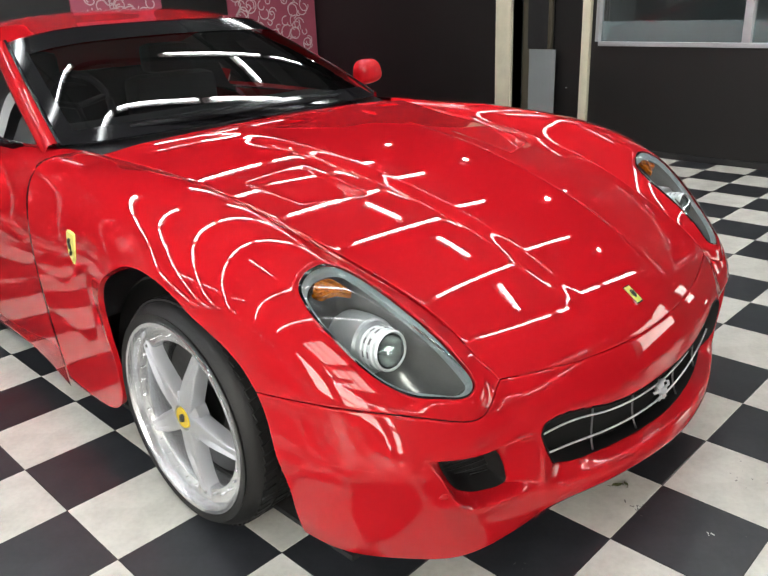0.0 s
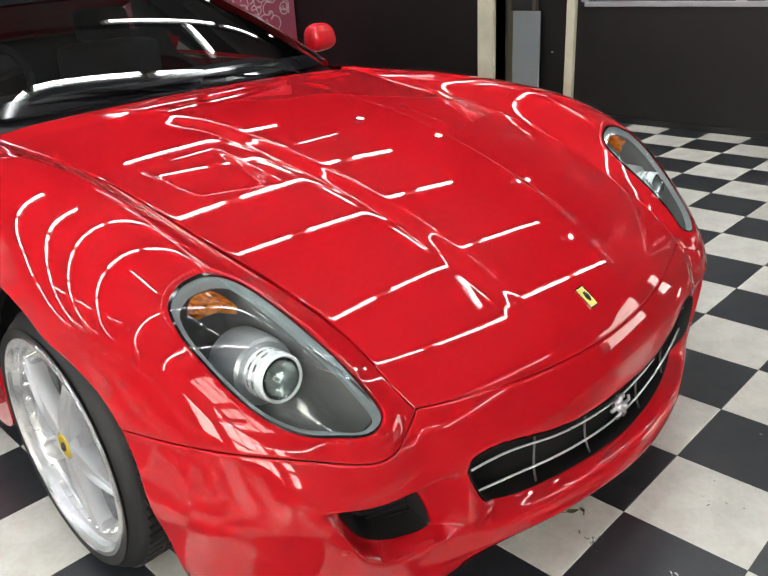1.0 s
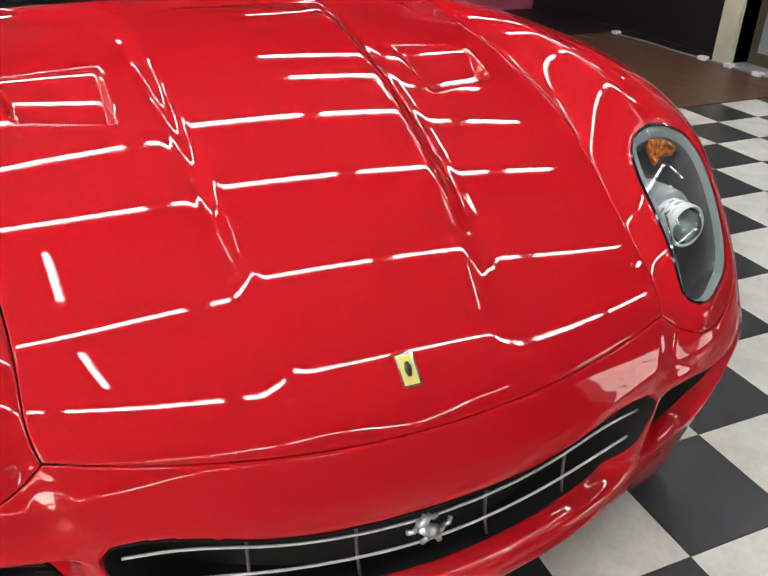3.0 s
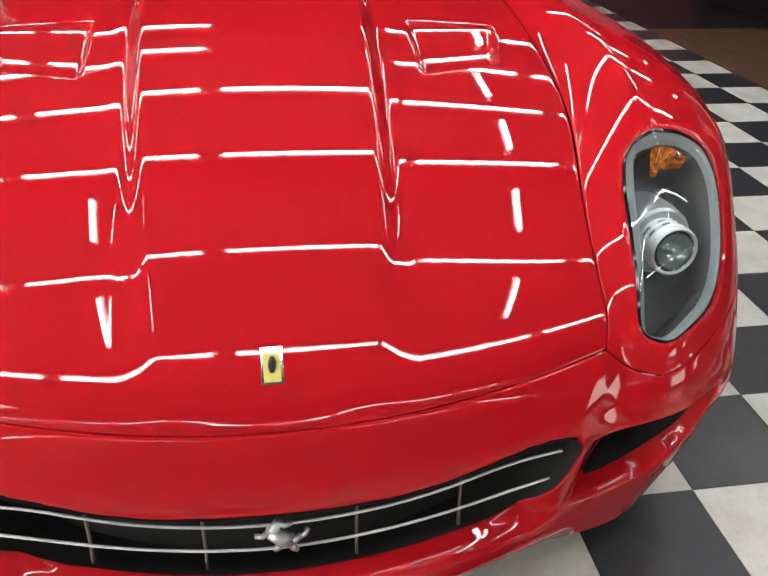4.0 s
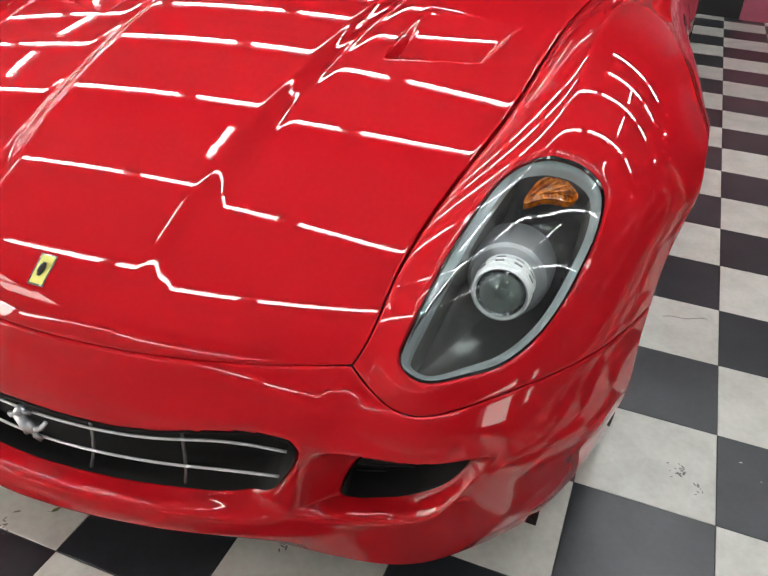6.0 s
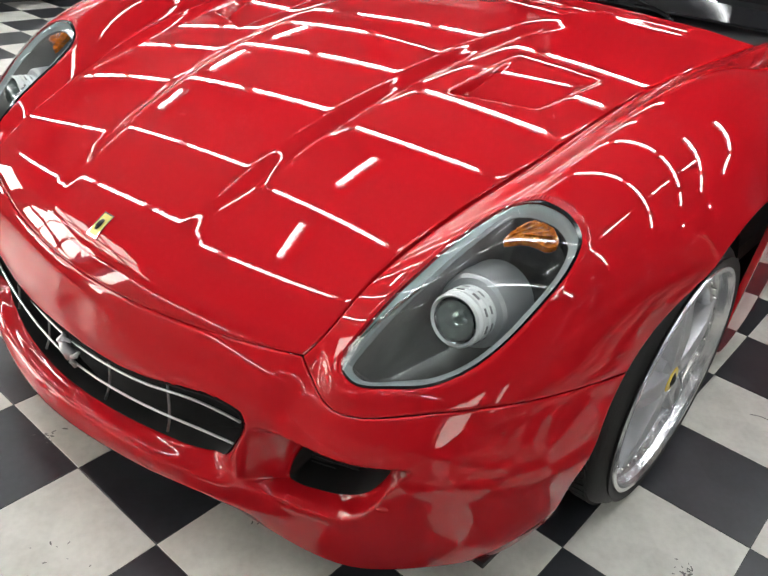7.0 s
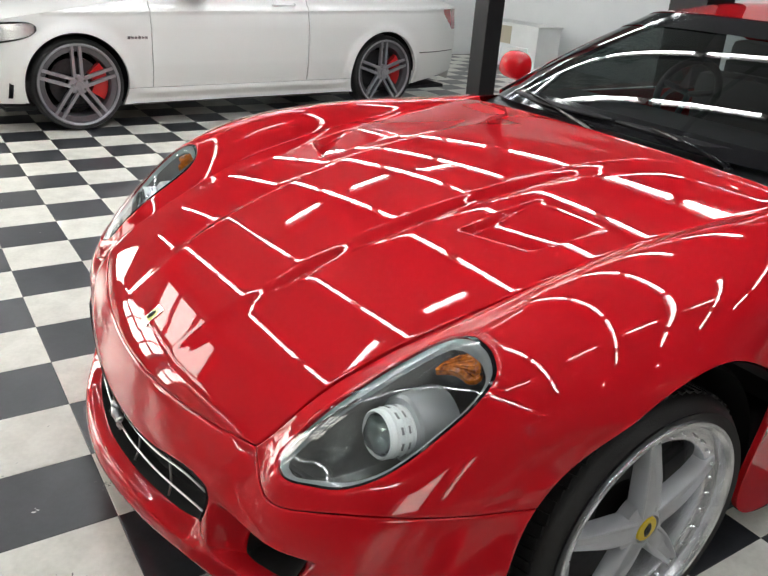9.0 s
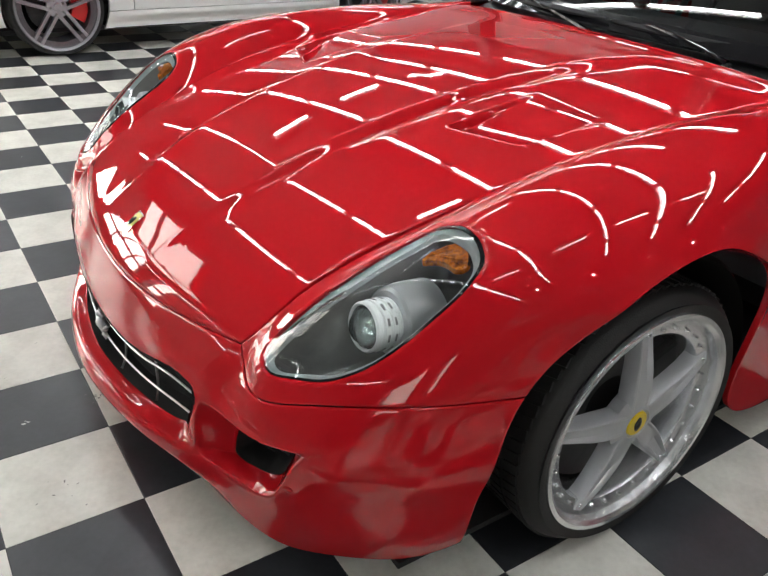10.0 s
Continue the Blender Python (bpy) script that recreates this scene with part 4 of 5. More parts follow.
hb = new("hood_badge")
hb.parent = red_car
B0, B1 = SK[5] + 0.063, SK[5] + 0.128
plate(B0, B1, 0.0170, 0, 0.0025, CHROME, "badge_frame", hb)
plate(B0 + 0.0035, B1 - 0.0035, 0.0135, 0, 0.0033, YELLOW, "enamel", hb, "yellow enamel plate")
c = skin(np.array([(B0 + B1) / 2]), np.array([0.0]), -0.004)[0]
e0, e1 = skin(np.array([B0, B1]), np.zeros(2))
nn = np.cross([1, 0, 0], (e1 - e0) / np.linalg.norm(e1 - e0))
m = Matrix.Translation(c) @ Matrix.Rotation(-math.atan2(nn[2], -nn[1]), 4, "X") @ Matrix.Diagonal((0.14, 0.2, 0.38, 1))
v, f = emblem([(*q[:4], q[4] * 0.6) for q in BODY_MARK], m, 0.002)
piece("mark", v, f, BLACK_PLASTIC, hb)

# round caps low on the bumper
for side in (1, -1):
    for a, b, r, mt, nm in ((.205, .855, .013, RED, "sensor"),):
        t = np.linspace(0, 2 * np.pi, 24, endpoint=False)
        ls, lv = a + r * np.sin(t) * 0.7, side * (b + r * np.cos(t))
        v = np.concatenate([skin(ls, lv, 0.001), skin(a + r * 0.85 * np.sin(t) * 0.7, side * (b + r * 0.85 * np.cos(t)), -0.0018), skin(np.array([a]), np.array([side * b]), -0.0022)])
        piece(nm, v, [(i, (i + 1) % 24, 24 + (i + 1) % 24, 24 + i) for i in range(24)] + [(24 + i, 24 + (i + 1) % 24, 48) for i in range(24)], mt, red_car)

# ---- wheels ----
HUB = (0.904, 0.322)


def tyre_and_rim(parent, r_tyre, r_rim, width, lip_mat, tread=True):
    w = width
    v, f = lathe([(r_rim - 0.012, -w + 0.02), (r_rim + 0.004, -0.008), (r_rim + 0.016, 0.0), (r_rim + 0.035, 0.004), (r_tyre - 0.030, -0.002), (r_tyre - 0.012, -0.014), (r_tyre - 0.003, -0.030), (r_tyre, -0.048),
                  (r_tyre, -w + 0.05), (r_tyre - 0.004, -w + 0.03), (r_tyre - 0.03, -w + 0.005), (r_rim + 0.01, -w)], 72)
    piece("tyre", v, f, RUBBER, parent, "black low-profile tyre", sharp=50)
    if tread:
        bm = bmesh.new()
        for k in range(72):
            a = 2 * math.pi * k / 72
            for x0, x1, tw in ((-0.075, -0.036, 0.25), (-0.125, -0.085, 0.0), (-0.175, -0.135, -0.2)):
                m = Matrix.Rotation(a, 4, "X") @ Matrix.Translation((0, 0, r_tyre + 0.0005)) @ Matrix.Rotation(tw, 4, "Z")
                box_m = Matrix.LocRotScale(((x0 + x1) / 2, 0, 0), None, (x1 - x0, 0.021, 0.006))
                bmesh.ops.create_cube(bm, size=1, matrix=m @ box_m)
        tagged(part("tread", bm, RUBBER, parent), kind="stuff")
    v, f = lathe([(r_rim + 0.014, -0.002), (r_rim + 0.012, 0.004), (r_rim + 0.002, 0.004), (r_rim - 0.006, -0.004), (r_rim - 0.010, -0.020), (r_rim - 0.020, -0.024), (r_rim - 0.046, -0.026), (r_rim - 0.050, -0.034), (r_rim - 0.052, -w + 0.03)], 72)
    return piece("rim", v, f, lip_mat, parent, "polished stepped rim", sharp=30)


def spoke(r0, r1, w0, w1, x0, x1, depth, groove, a):
    """A tapered spoke with a sunk middle, turned by a about the hub."""
    n = 9
    verts, faces = [], []
    for i in range(n):
        t = i / (n - 1)
        r, w, x = r0 + (r1 - r0) * t, w0 + (w1 - w0) * t ** 0.8, x0 + (x1 - x0) * t
        g = groove * math.sin(math.pi * min(1, 0.15 + 0.85 * t)) if groove else 0
        prof = [(-w, x - depth), (-w, x - 0.006), (-w * 0.86, x), (-w * 0.45, x), (-w * 0.3, x - g), (w * 0.3, x - g), (w * 0.45, x), (w * 0.86, x), (w, x - 0.006), (w, x - depth)]
        for yy, xx in prof:
            y, z = yy, r
            verts.append((xx, y * math.cos(a) - z * math.sin(a), y * math.sin(a) + z * math.cos(a)))
        if i:
            o = (i - 1) * 10
            faces += [(o + j, o + j + 1, o + 11 + j, o + 10 + j) for j in range(9)]
    faces += [tuple(range(9, -1, -1)), tuple(range((n - 1) * 10, n * 10))]
    return verts, faces


def curved_spoke(r1, a):
    """A slim spoke that spreads towards the rim, with raised edges and a sunk middle."""
    n = 14
    verts, faces = [], []
    for i in range(n):
        t = i / (n - 1)
        r = 0.040 + (r1 - 0.040) * t
        w = 0.027 + 0.004 * math.sin(math.pi * min(1, t * 1.6)) - 0.011 * t ** 1.5
        x = -0.008 + 0.004 * math.sin(math.pi * t) - 0.016 * t ** 2
        g = 0.010 * min(1, max(0, t - 0.12) * 3) * (1 - t ** 4)
        prof = [(-w * 1.05, x - 0.040), (-w, x - 0.010), (-w * 0.90, x - 0.002), (-w * 0.78, x), (-w * 0.62, x - 0.002), (-w * 0.42, x - g), (w * 0.42, x - g), (w * 0.62, x - 0.002), (w * 0.78, x), (w * 0.90, x - 0.002), (w, x - 0.010), (w * 1.05, x - 0.040)]
        for y, xx in prof:
            verts.append((xx, y * math.cos(a) - r * math.sin(a), y * math.sin(a) + r * math.cos(a)))
        if i:
            o = (i - 1) * 12
            faces += [(o + j, o + j + 1, o + 13 + j, o + 12 + j) for j in range(11)]
    faces += [tuple(range(11, -1, -1)), tuple(range((n - 1) * 12, n * 12))]
    return verts, faces


def red_wheel():
    w = new("wheel")
    tagged(w, "five-spoke silver alloy wheel with a riveted rim and yellow cap")
    r_rim = 0.260
    tyre_and_rim(w, 0.322, r_rim, 0.235, RIM_LIP)
    for k in range(5):
        v, f = curved_spoke(r_rim - 0.012, 2 * math.pi * k / 5 + 0.12)
        piece("spoke", v, f, ALU, w, sharp=28)
    v, f = lathe([(0.075, -0.05), (0.072, -0.02), (0.055, -0.012), (0.036, -0.008), (0.034, -0.016), (0.0305, -0.016)], 40)
    piece("hub", v, f, ALU, w, sharp=30)
    v, f = lathe([(0.031, -0.016), (0.030, -0.009), (0.028, -0.0075), (0.0005, -0.007)], 32)
    piece("cap", v, f, CAP_YELLOW, w, "yellow centre cap", sharp=30)
    v, f = emblem([(a, b, c, d, r * .7) for a, b, c, d, r in BODY_MARK], Matrix.Rotation(radians(90), 4, "Z") @ Matrix.Translation((0, 0.0085, 0)) @ Matrix.Diagonal((0.42, 0.4, 0.5, 1)), 0.003)
    piece("mark", v, f, BLACK_PLASTIC, w)
    for k in range(5):
        a = 2 * math.pi * (k + 0.5) / 5 + 0.12
        v, f = lathe([(0.010, -0.03), (0.009, -0.012), (0.006, -0.010), (0.0005, -0.010)], 12)
        piece("wheel_bolt", v + [0, 0.052 * math.cos(a), 0.052 * math.sin(a)], f, STEEL, w)
    for k in range(30):
        a = 2 * math.pi * k / 30
        v, f = lathe([(0.0052, -0.028), (0.0048, -0.019), (0.0005, -0.0165)], 8)
        piece("rivet", v + [0, (r_rim - 0.033) * math.cos(a), (r_rim - 0.033) * math.sin(a)], f, CHROME, w)
    v, f = lathe([(0.07, -0.095), (0.195, -0.095), (0.197, -0.10), (0.197, -0.12), (0.07, -0.12)], 64)
    piece("brake_disc", v, f, SHADED_DISC, w, "steel brake disc with shade in its colour", sharp=30)
    bm = bmesh.new()
    box(bm, -0.125, -0.075, -0.055, 0.055, 0.125, 0.215, 0.012)
    bmesh.ops.transform(bm, matrix=Matrix.Rotation(radians(-70), 4, "X"), verts=bm.verts[:])
    part("caliper", bm, BLACK_PLASTIC, w, "black brake caliper")
    # dark sheet added behind the spokes for the shade there
    v, f = lathe([(r_rim - 0.05, -0.125), (0.05, -0.135), (0.001, -0.135)], 40)
    piece("shade_disc", v, f, DARK_VOID, w)
    return w


wheel = red_wheel()
wheel.parent = red_car
wheel.matrix_local = pose(0.973, *HUB)
for side, y in ((-1, HUB[0]), (1, HUB[0] + 2.75), (-1, HUB[0] + 2.75)):
    c = copy_thing(wheel, pose(0.973 * side, y, HUB[1], 0, 0, 0 if side > 0 else 180) @ pose(0, 0, 0, 0 if side > 0 else -32))
    c.parent = red_car

# wheel arch liners
for side in (1, -1):
    a = np.linspace(radians(0), radians(180), 40)
    rings = []
    for x, r in ((0.935, 0.392), (0.925, 0.40), (0.62, 0.40), (0.60, 0.05)):
        rings.append(np.stack([np.full(40, x * side), HUB[0] + r * np.cos(a), 0.31 + r * np.sin(a)], 1))
    piece("arch_liner", np.concatenate(rings), grid_faces(4, 40), DARK_VOID, red_car)

# ---- cabin of the red car ----
def sheet(name, rows, material, parent, label="", thick=0.0):
    """A sheet through rows of points, each row resampled smoothly."""
    r = np.array(rows, float)
    a, b = r.shape[:2]
    bi, bj = basis(np.arange(a), np.linspace(0, a - 1, 4 * a)), basis(np.arange(b), np.linspace(0, b - 1, 5 * b))
    p = np.einsum("ik,klc,jl->ijc", bi, r, bj)
    q = p.reshape(-1, 3)
    f = [tuple(k) for k in grid_faces(p.shape[0], p.shape[1])]
    return piece(name, q, f, material, parent, label)


def mirrored(row):
    row = np.array(row, float)
    return np.concatenate([row[:0:-1] * [-1, 1, 1], row])


WS = [mirrored([(0, 1.64, .945), (.38, 1.662, .941), (.62, 1.735, .932), (.755, 1.86, .918)]),
      mirrored([(0, 1.99, 1.135), (.36, 2.006, 1.129), (.575, 2.065, 1.112), (.695, 2.18, 1.08)]),
      mirrored([(0, 2.36, 1.290), (.32, 2.375, 1.286), (.51, 2.425, 1.269), (.615, 2.53, 1.235)])]
ws = sheet("windscreen", WS, TINTED, red_car, "dark tinted raked windscreen")
ws.visible_shadow = False
# black band round the glass
P3 = np.array(WS)
for i0, i1 in ((0.0, 0.10), (0.82, 1.0)):
    bi = basis(np.arange(3), np.linspace(i0 * 2, i1 * 2, 5))
    bj = basis(np.arange(7), np.linspace(0, 6, 60))
    p = np.einsum("ik,klc,jl->ijc", bi, P3, bj) + [0, -0.001, 0.003]
    piece("black_band", p.reshape(-1, 3), grid_faces(5, 60), GLOSS_BLACK, red_car)
for side in (1, -1):
    bi = basis(np.arange(3), np.linspace(0, 2, 24))
    bj = basis(np.arange(7), 3 + side * np.linspace(2.62, 3.0, 5))
    p = np.einsum("ik,klc,jl->ijc", bi, P3, bj) + [0, -0.001, 0.0035]
    piece("black_band", p.reshape(-1, 3), grid_faces(24, 5), GLOSS_BLACK, red_car)
    # pillar beside the glass
    e = np.einsum("ik,klc,jl->ijc", bi, P3, basis(np.arange(7), [3 + side * 3.0]))[:, 0]
    rows = [e + [0, 0, 0.004], e + [side * .016, .004, .012], e + [side * .036, .016, .006], e + [side * .050, .030, -.022], e + [side * .046, .040, -.05]]
    piece("pillar", np.array(rows).transpose(1, 0, 2).reshape(-1, 3), grid_faces(24, 5), RED, red_car, "slim red windscreen pillar")
    a, b = tube_along(e + [side * .004, .002, .010], 0.006, 8)
    piece("pillar_trim", a, b, GLOSS_BLACK, red_car)

roof = [mirrored([(0, 2.35, 1.292), (.32, 2.365, 1.288), (.51, 2.415, 1.271), (.635, 2.53, 1.225)]),
        mirrored([(0, 2.60, 1.325), (.33, 2.62, 1.316), (.53, 2.66, 1.288), (.645, 2.72, 1.235)]),
        mirrored([(0, 3.05, 1.325), (.33, 3.06, 1.312), (.53, 3.08, 1.275), (.640, 3.10, 1.21)]),
        mirrored([(0, 3.75, 1.12), (.33, 3.74, 1.10), (.50, 3.72, 1.06), (.60, 3.70, 1.00)]),
        mirrored([(0, 4.35, .93), (.40, 4.33, .92), (.65, 4.28, .90), (.80, 4.20, .86)])]
sheet("roof", roof, RED, red_car, "smooth red roof running into the tail")
for side in (1, -1):
    # side glass
    g = [[(side * .755, 1.90, .915), (side * .80, 2.4, .905), (side * .80, 3.1, .91)],
         [(side * .705, 2.20, 1.06), (side * .725, 2.55, 1.08), (side * .72, 3.1, 1.07)],
         [(side * .640, 2.56, 1.205), (side * .648, 2.75, 1.22), (side * .64, 3.1, 1.20)]]
    o = sheet("side_window", g, SIDE_GLASS, red_car, "dark side window")
    o.visible_shadow = False
    # door and flank
    ys = (1.735, 2.2, 2.75, 3.15)
    rows = []
    for t, y in enumerate(ys):
        k = t * 0.008 - (0.008 if t == 0 else 0)
        rows.append([(side * .78, y + .02, .905), (side * .90, y, .865), (side * (.945 + k), y, .72), (side * (.93 + k), y, .50), (side * (.915 + k), y, .26), (side * .90, y, .14)])
    rows[0] = [tuple(c) for c in skin(np.full(6, SK[12]), side * np.array([0.602, 0.78, 0.98, 1.09, 1.17, 1.25])) + [0, 0.004, 0]]
    sheet("door", rows, RED, red_car, "long red door")
    rows = []
    for y, w, top in ((3.16, .955, .905), (3.6, .985, .93), (4.1, .96, .91), (4.45, .80, .86)):
        rows.append([(side * .70, y, top), (side * (w - .06), y, top - .06), (side * w, y, top - .22), (side * (w - .01), y, .5), (side * (w - .05), y, .26), (side * (w - .08), y, .16)])
    sheet("rear_fender", rows, RED, red_car, "broad red rear wing")
    # yellow shield on the wing, laid on its skin
    sh = np.array([(-.033, -.050), (-.012, -.054), (.012, -.054), (.033, -.050), (.034, .0), (.025, .032), (0, .052), (-.025, .032), (-.034, 0)])
    n = len(sh)
    at = np.array([1.787, 1.106])
    turn = np.linalg.inv(np.stack([(skin(*(at[:, None] + d[:, None])) - skin(*at[:, None]))[0, 1:] / 0.01 for d in 0.01 * np.eye(2)], 1))
    rim0, rim1 = (skin(*((at + (sh * [k, -k]) @ turn.T) * [1, side]).T, d) for k, d in ((1.0, 0.001), (0.86, -0.005)))
    shield = piece("wing_shield", np.concatenate([rim0, rim1]), [(i, (i + 1) % n, n + (i + 1) % n, n + i) for i in range(n)] + [tuple(range(n, 2 * n))], YELLOW, red_car, "yellow enamel shield", smooth=False)
    k = np.linspace(-1, 1, 6)
    a, b = tube_along(skin(*((at + np.stack([0.007 * np.sin(3 * k), 0.024 * k], 1) @ turn.T) * [1, side]).T, -0.007), 0.005, 6)
    piece("shield_mark", a, b, BLACK_PLASTIC, shield)
    # mirror
    mir = new("mirror")
    mir.parent = red_car
    tagged(mir, "red door mirror on a slim arm")
    bm = bmesh.new()
    bmesh.ops.create_uvsphere(bm, u_segments=28, v_segments=18, radius=1)
    for q in bm.verts:
        q.co = Vector([math.copysign(abs(c) ** 0.72, c) for c in q.co])
        q.co.y = q.co.y * 0.075 if q.co.y < 0 else q.co.y * 0.035
        q.co.x *= 0.071 * (1 - 0.12 * q.co.z)
        q.co.z *= 0.062
    bmesh.ops.transform(bm, matrix=pose(side * .945, 2.10, 1.0, 0, side * -8, side * -12), verts=bm.verts[:])
    part("shell", bm, RED, mir, smooth=True, sharp=60)
    a, b = tube_along([(side * .80, 2.10, .90), (side * .86, 2.10, .925), (side * .91, 2.10, .965)], 0.016, 10)
    piece("arm", a, b, GLOSS_BLACK, mir)

sheet("tail", [mirrored([(0, 4.36, .93), (.40, 4.34, .92), (.65, 4.29, .90), (.80, 4.21, .86)]), mirrored([(0, 4.52, .7), (.4, 4.5, .7), (.7, 4.46, .7), (.93, 4.3, .7)]), mirrored([(0, 4.50, .25), (.4, 4.48, .25), (.7, 4.44, .25), (.9, 4.3, .25)])], RED, red_car, "red rounded tail")
bm = box(bmesh.new(), -.88, .88, .35, 4.4, .11, .125)
part("underbody", bm, DARK_VOID, red_car)
part("bulkhead", box(bmesh.new(), -.58, .58, .22, 1.66, .13, .40), DARK_VOID, red_car)

# cowl and wipers
rows = [mirrored([(0, 1.585, .915), (.38, 1.62, .905), (.60, 1.69, .895), (.74, 1.76, .890)]), mirrored([(0, 1.67, .935), (.38, 1.692, .933), (.62, 1.765, .924), (.76, 1.88, .91)])]
sheet("cowl", rows + [np.array(rows[1]) + [0, .05, -.02]], COWL_BLACK, red_car, "black cowl below the windscreen")


def wiper(x0, x1, y0, y1, z0, z1, x_piv, y_piv):
    """A long blade with a raked spoiler, and a tapered arm that runs down into the cowl."""
    w = new("wiper")
    w.parent = red_car
    tagged(w, "black wiper arm and blade resting on the windscreen")
    n = 18
    t = np.linspace(0, 1, n)
    line = np.stack([x0 + (x1 - x0) * t, y0 + (y1 - y0) * t - 0.014 - 0.03 * np.sin(np.pi * t), z0 + (z1 - z0) * t], 1)
    k = (0.35 + 0.65 * np.sin(np.pi * t) ** 0.5)[:, None]
    ring = [line + k * c for c in np.array([(0, 0.010, -0.006), (0, 0.006, 0.009), (0, -0.004, 0.012), (0, -0.014, 0.0), (0, -0.010, -0.008)])]
    v = np.stack(ring, 1).reshape(-1, 3)
    f = [(5 * i + q, 5 * i + (q + 1) % 5, 5 * i + 5 + (q + 1) % 5, 5 * i + 5 + q) for i in range(n - 1) for q in range(5)]
    piece("blade", v, f + [tuple(range(5)), tuple(range(5 * n - 5, 5 * n))], COWL_BLACK, w, sharp=30)
    far = line[3 * n // 4 if abs(x1 - x_piv) > abs(x0 - x_piv) else n // 4]
    foot = np.array([x_piv, y_piv, 0.925])
    u = np.linspace(0, 1, 12)[:, None]
    arm = foot + (far + [0, -0.004, 0.012] - foot) * u + np.array([0, -0.020, 0.012]) * np.sin(np.pi * u)
    k = 1.0 - 0.55 * u
    ring = [arm + k * c for c in np.array([(0, 0.011, 0.0), (0, 0.008, 0.008), (0, -0.008, 0.008), (0, -0.011, 0.0)])]
    v = np.stack(ring, 1).reshape(-1, 3)
    f = [(4 * i + q, 4 * i + (q + 1) % 4, 4 * i + 4 + (q + 1) % 4, 4 * i + 4 + q) for i in range(11) for q in range(4)]
    piece("arm", v, f + [(0, 1, 2, 3), (44, 45, 46, 47)], GLOSS_BLACK, w, sharp=30)
    v, f = lathe([(0.013, -0.01), (0.013, 0.004), (0.009, 0.008), (0.001, 0.009)], 16)
    v = np.array([(x_piv + q[1], y_piv + q[2], .92 + q[0]) for q in v])
    piece("pivot", v, f, COWL_BLACK, w)


wiper(-.55, .02, 1.76, 1.675, .965, .975, -.02, 1.64)
wiper(.03, .62, 1.685, 1.80, .972, .955, .46, 1.675)

# inside: dash, wheel on the right-hand side, seats
part("dashboard", box(bmesh.new(), -.70, .70, 1.95, 2.25, .62, .94, .05), LEATHER, red_car, smooth=True)
sw = new("steering_wheel")
sw.parent = red_car
t = np.linspace(0, 2 * np.pi, 40)
m = pose(-.36, 2.55, .965, 65, 0, 0)
a, b = tube_along([m @ Vector((.14 * math.cos(k), .14 * math.sin(k), 0)) for k in t], 0.016, 10)
piece("ring", a, b, LEATHER, sw)
for k in (0.2, 2.94, 4.71):
    a, b = tube_along([m @ Vector((0, 0, -.02)), m @ Vector((.09 * math.cos(k), .09 * math.sin(k), -.01)), m @ Vector((.14 * math.cos(k), .14 * math.sin(k), 0))], 0.013, 8)
    piece("spoke", a, b, LEATHER, sw)
for x in (-.36, .36):
    seat = new("seat")
    seat.parent = red_car
    part("cushion", box(bmesh.new(), x - .25, x + .25, 2.45, 2.95, .25, .48, .06), LEATHER, seat, smooth=True)
    part("backrest", box(bmesh.new(), x - .25, x + .25, 2.92, 3.08, .45, 1.02, .06), LEATHER, seat, smooth=True)
    part("headrest", box(bmesh.new(), x - .13, x + .13, 2.97, 3.08, 1.02, 1.17, .04), LEATHER, seat, smooth=True)
part("cabin_floor", box(bmesh.new(), -.8, .8, 1.9, 3.3, .18, .25), LEATHER, red_car)
part("rear_bulkhead", box(bmesh.new(), -.68, .68, 3.25, 3.3, .25, 1.05, .01), LEATHER, red_car)


# ---- the white coupe ----
coupe = empty("coupe", "white two-door coupe with dark grey wheels parked on the checkered floor", "car")
WX, WF, WR = -5.30, 0.90, 3.65            # middle line, front and rear axle
W0, W1 = WF - 0.80, WR + 1.02              # nose and tail


def half_width(y, z):
    """How far the flank stands out from the middle line at a place along the car and a height."""
    w = 0.885 * np.ones_like(y)
    w -= 0.40 * np.clip((WF - 0.10 - y) / 0.80, 0, 1) ** 2.4
    w -= 0.22 * np.clip((y - WR - 0.25) / 0.80, 0, 1) ** 2.2
    w -= 0.10 * np.clip((z - 0.72) / 0.32, 0, 1) ** 1.7
    w -= 0.055 * np.clip((0.46 - z) / 0.26, 0, 1) ** 1.4
    crease = 0.83 + 0.045 * (y - WF) / (WR - WF)
    w += 0.014 * np.exp(-((z - crease) / 0.016) ** 2) * (y > WF - 0.2)
    w -= 0.010 * smooth(z, crease + 0.005, crease + 0.05) * (y > WF - 0.2)
    for c in (WF, WR):
        r = np.hypot(y - c, z - 0.33)
        w += 0.026 * np.exp(-((r - 0.37) / 0.05) ** 2) * (z > 0.15)
    w += 0.020 * np.exp(-((z - 0.25) / 0.03) ** 2) * smooth(y, WF + 0.36, WF + 0.6) * (1 - smooth(y, WR - 0.5, WR - 0.36))
    return w


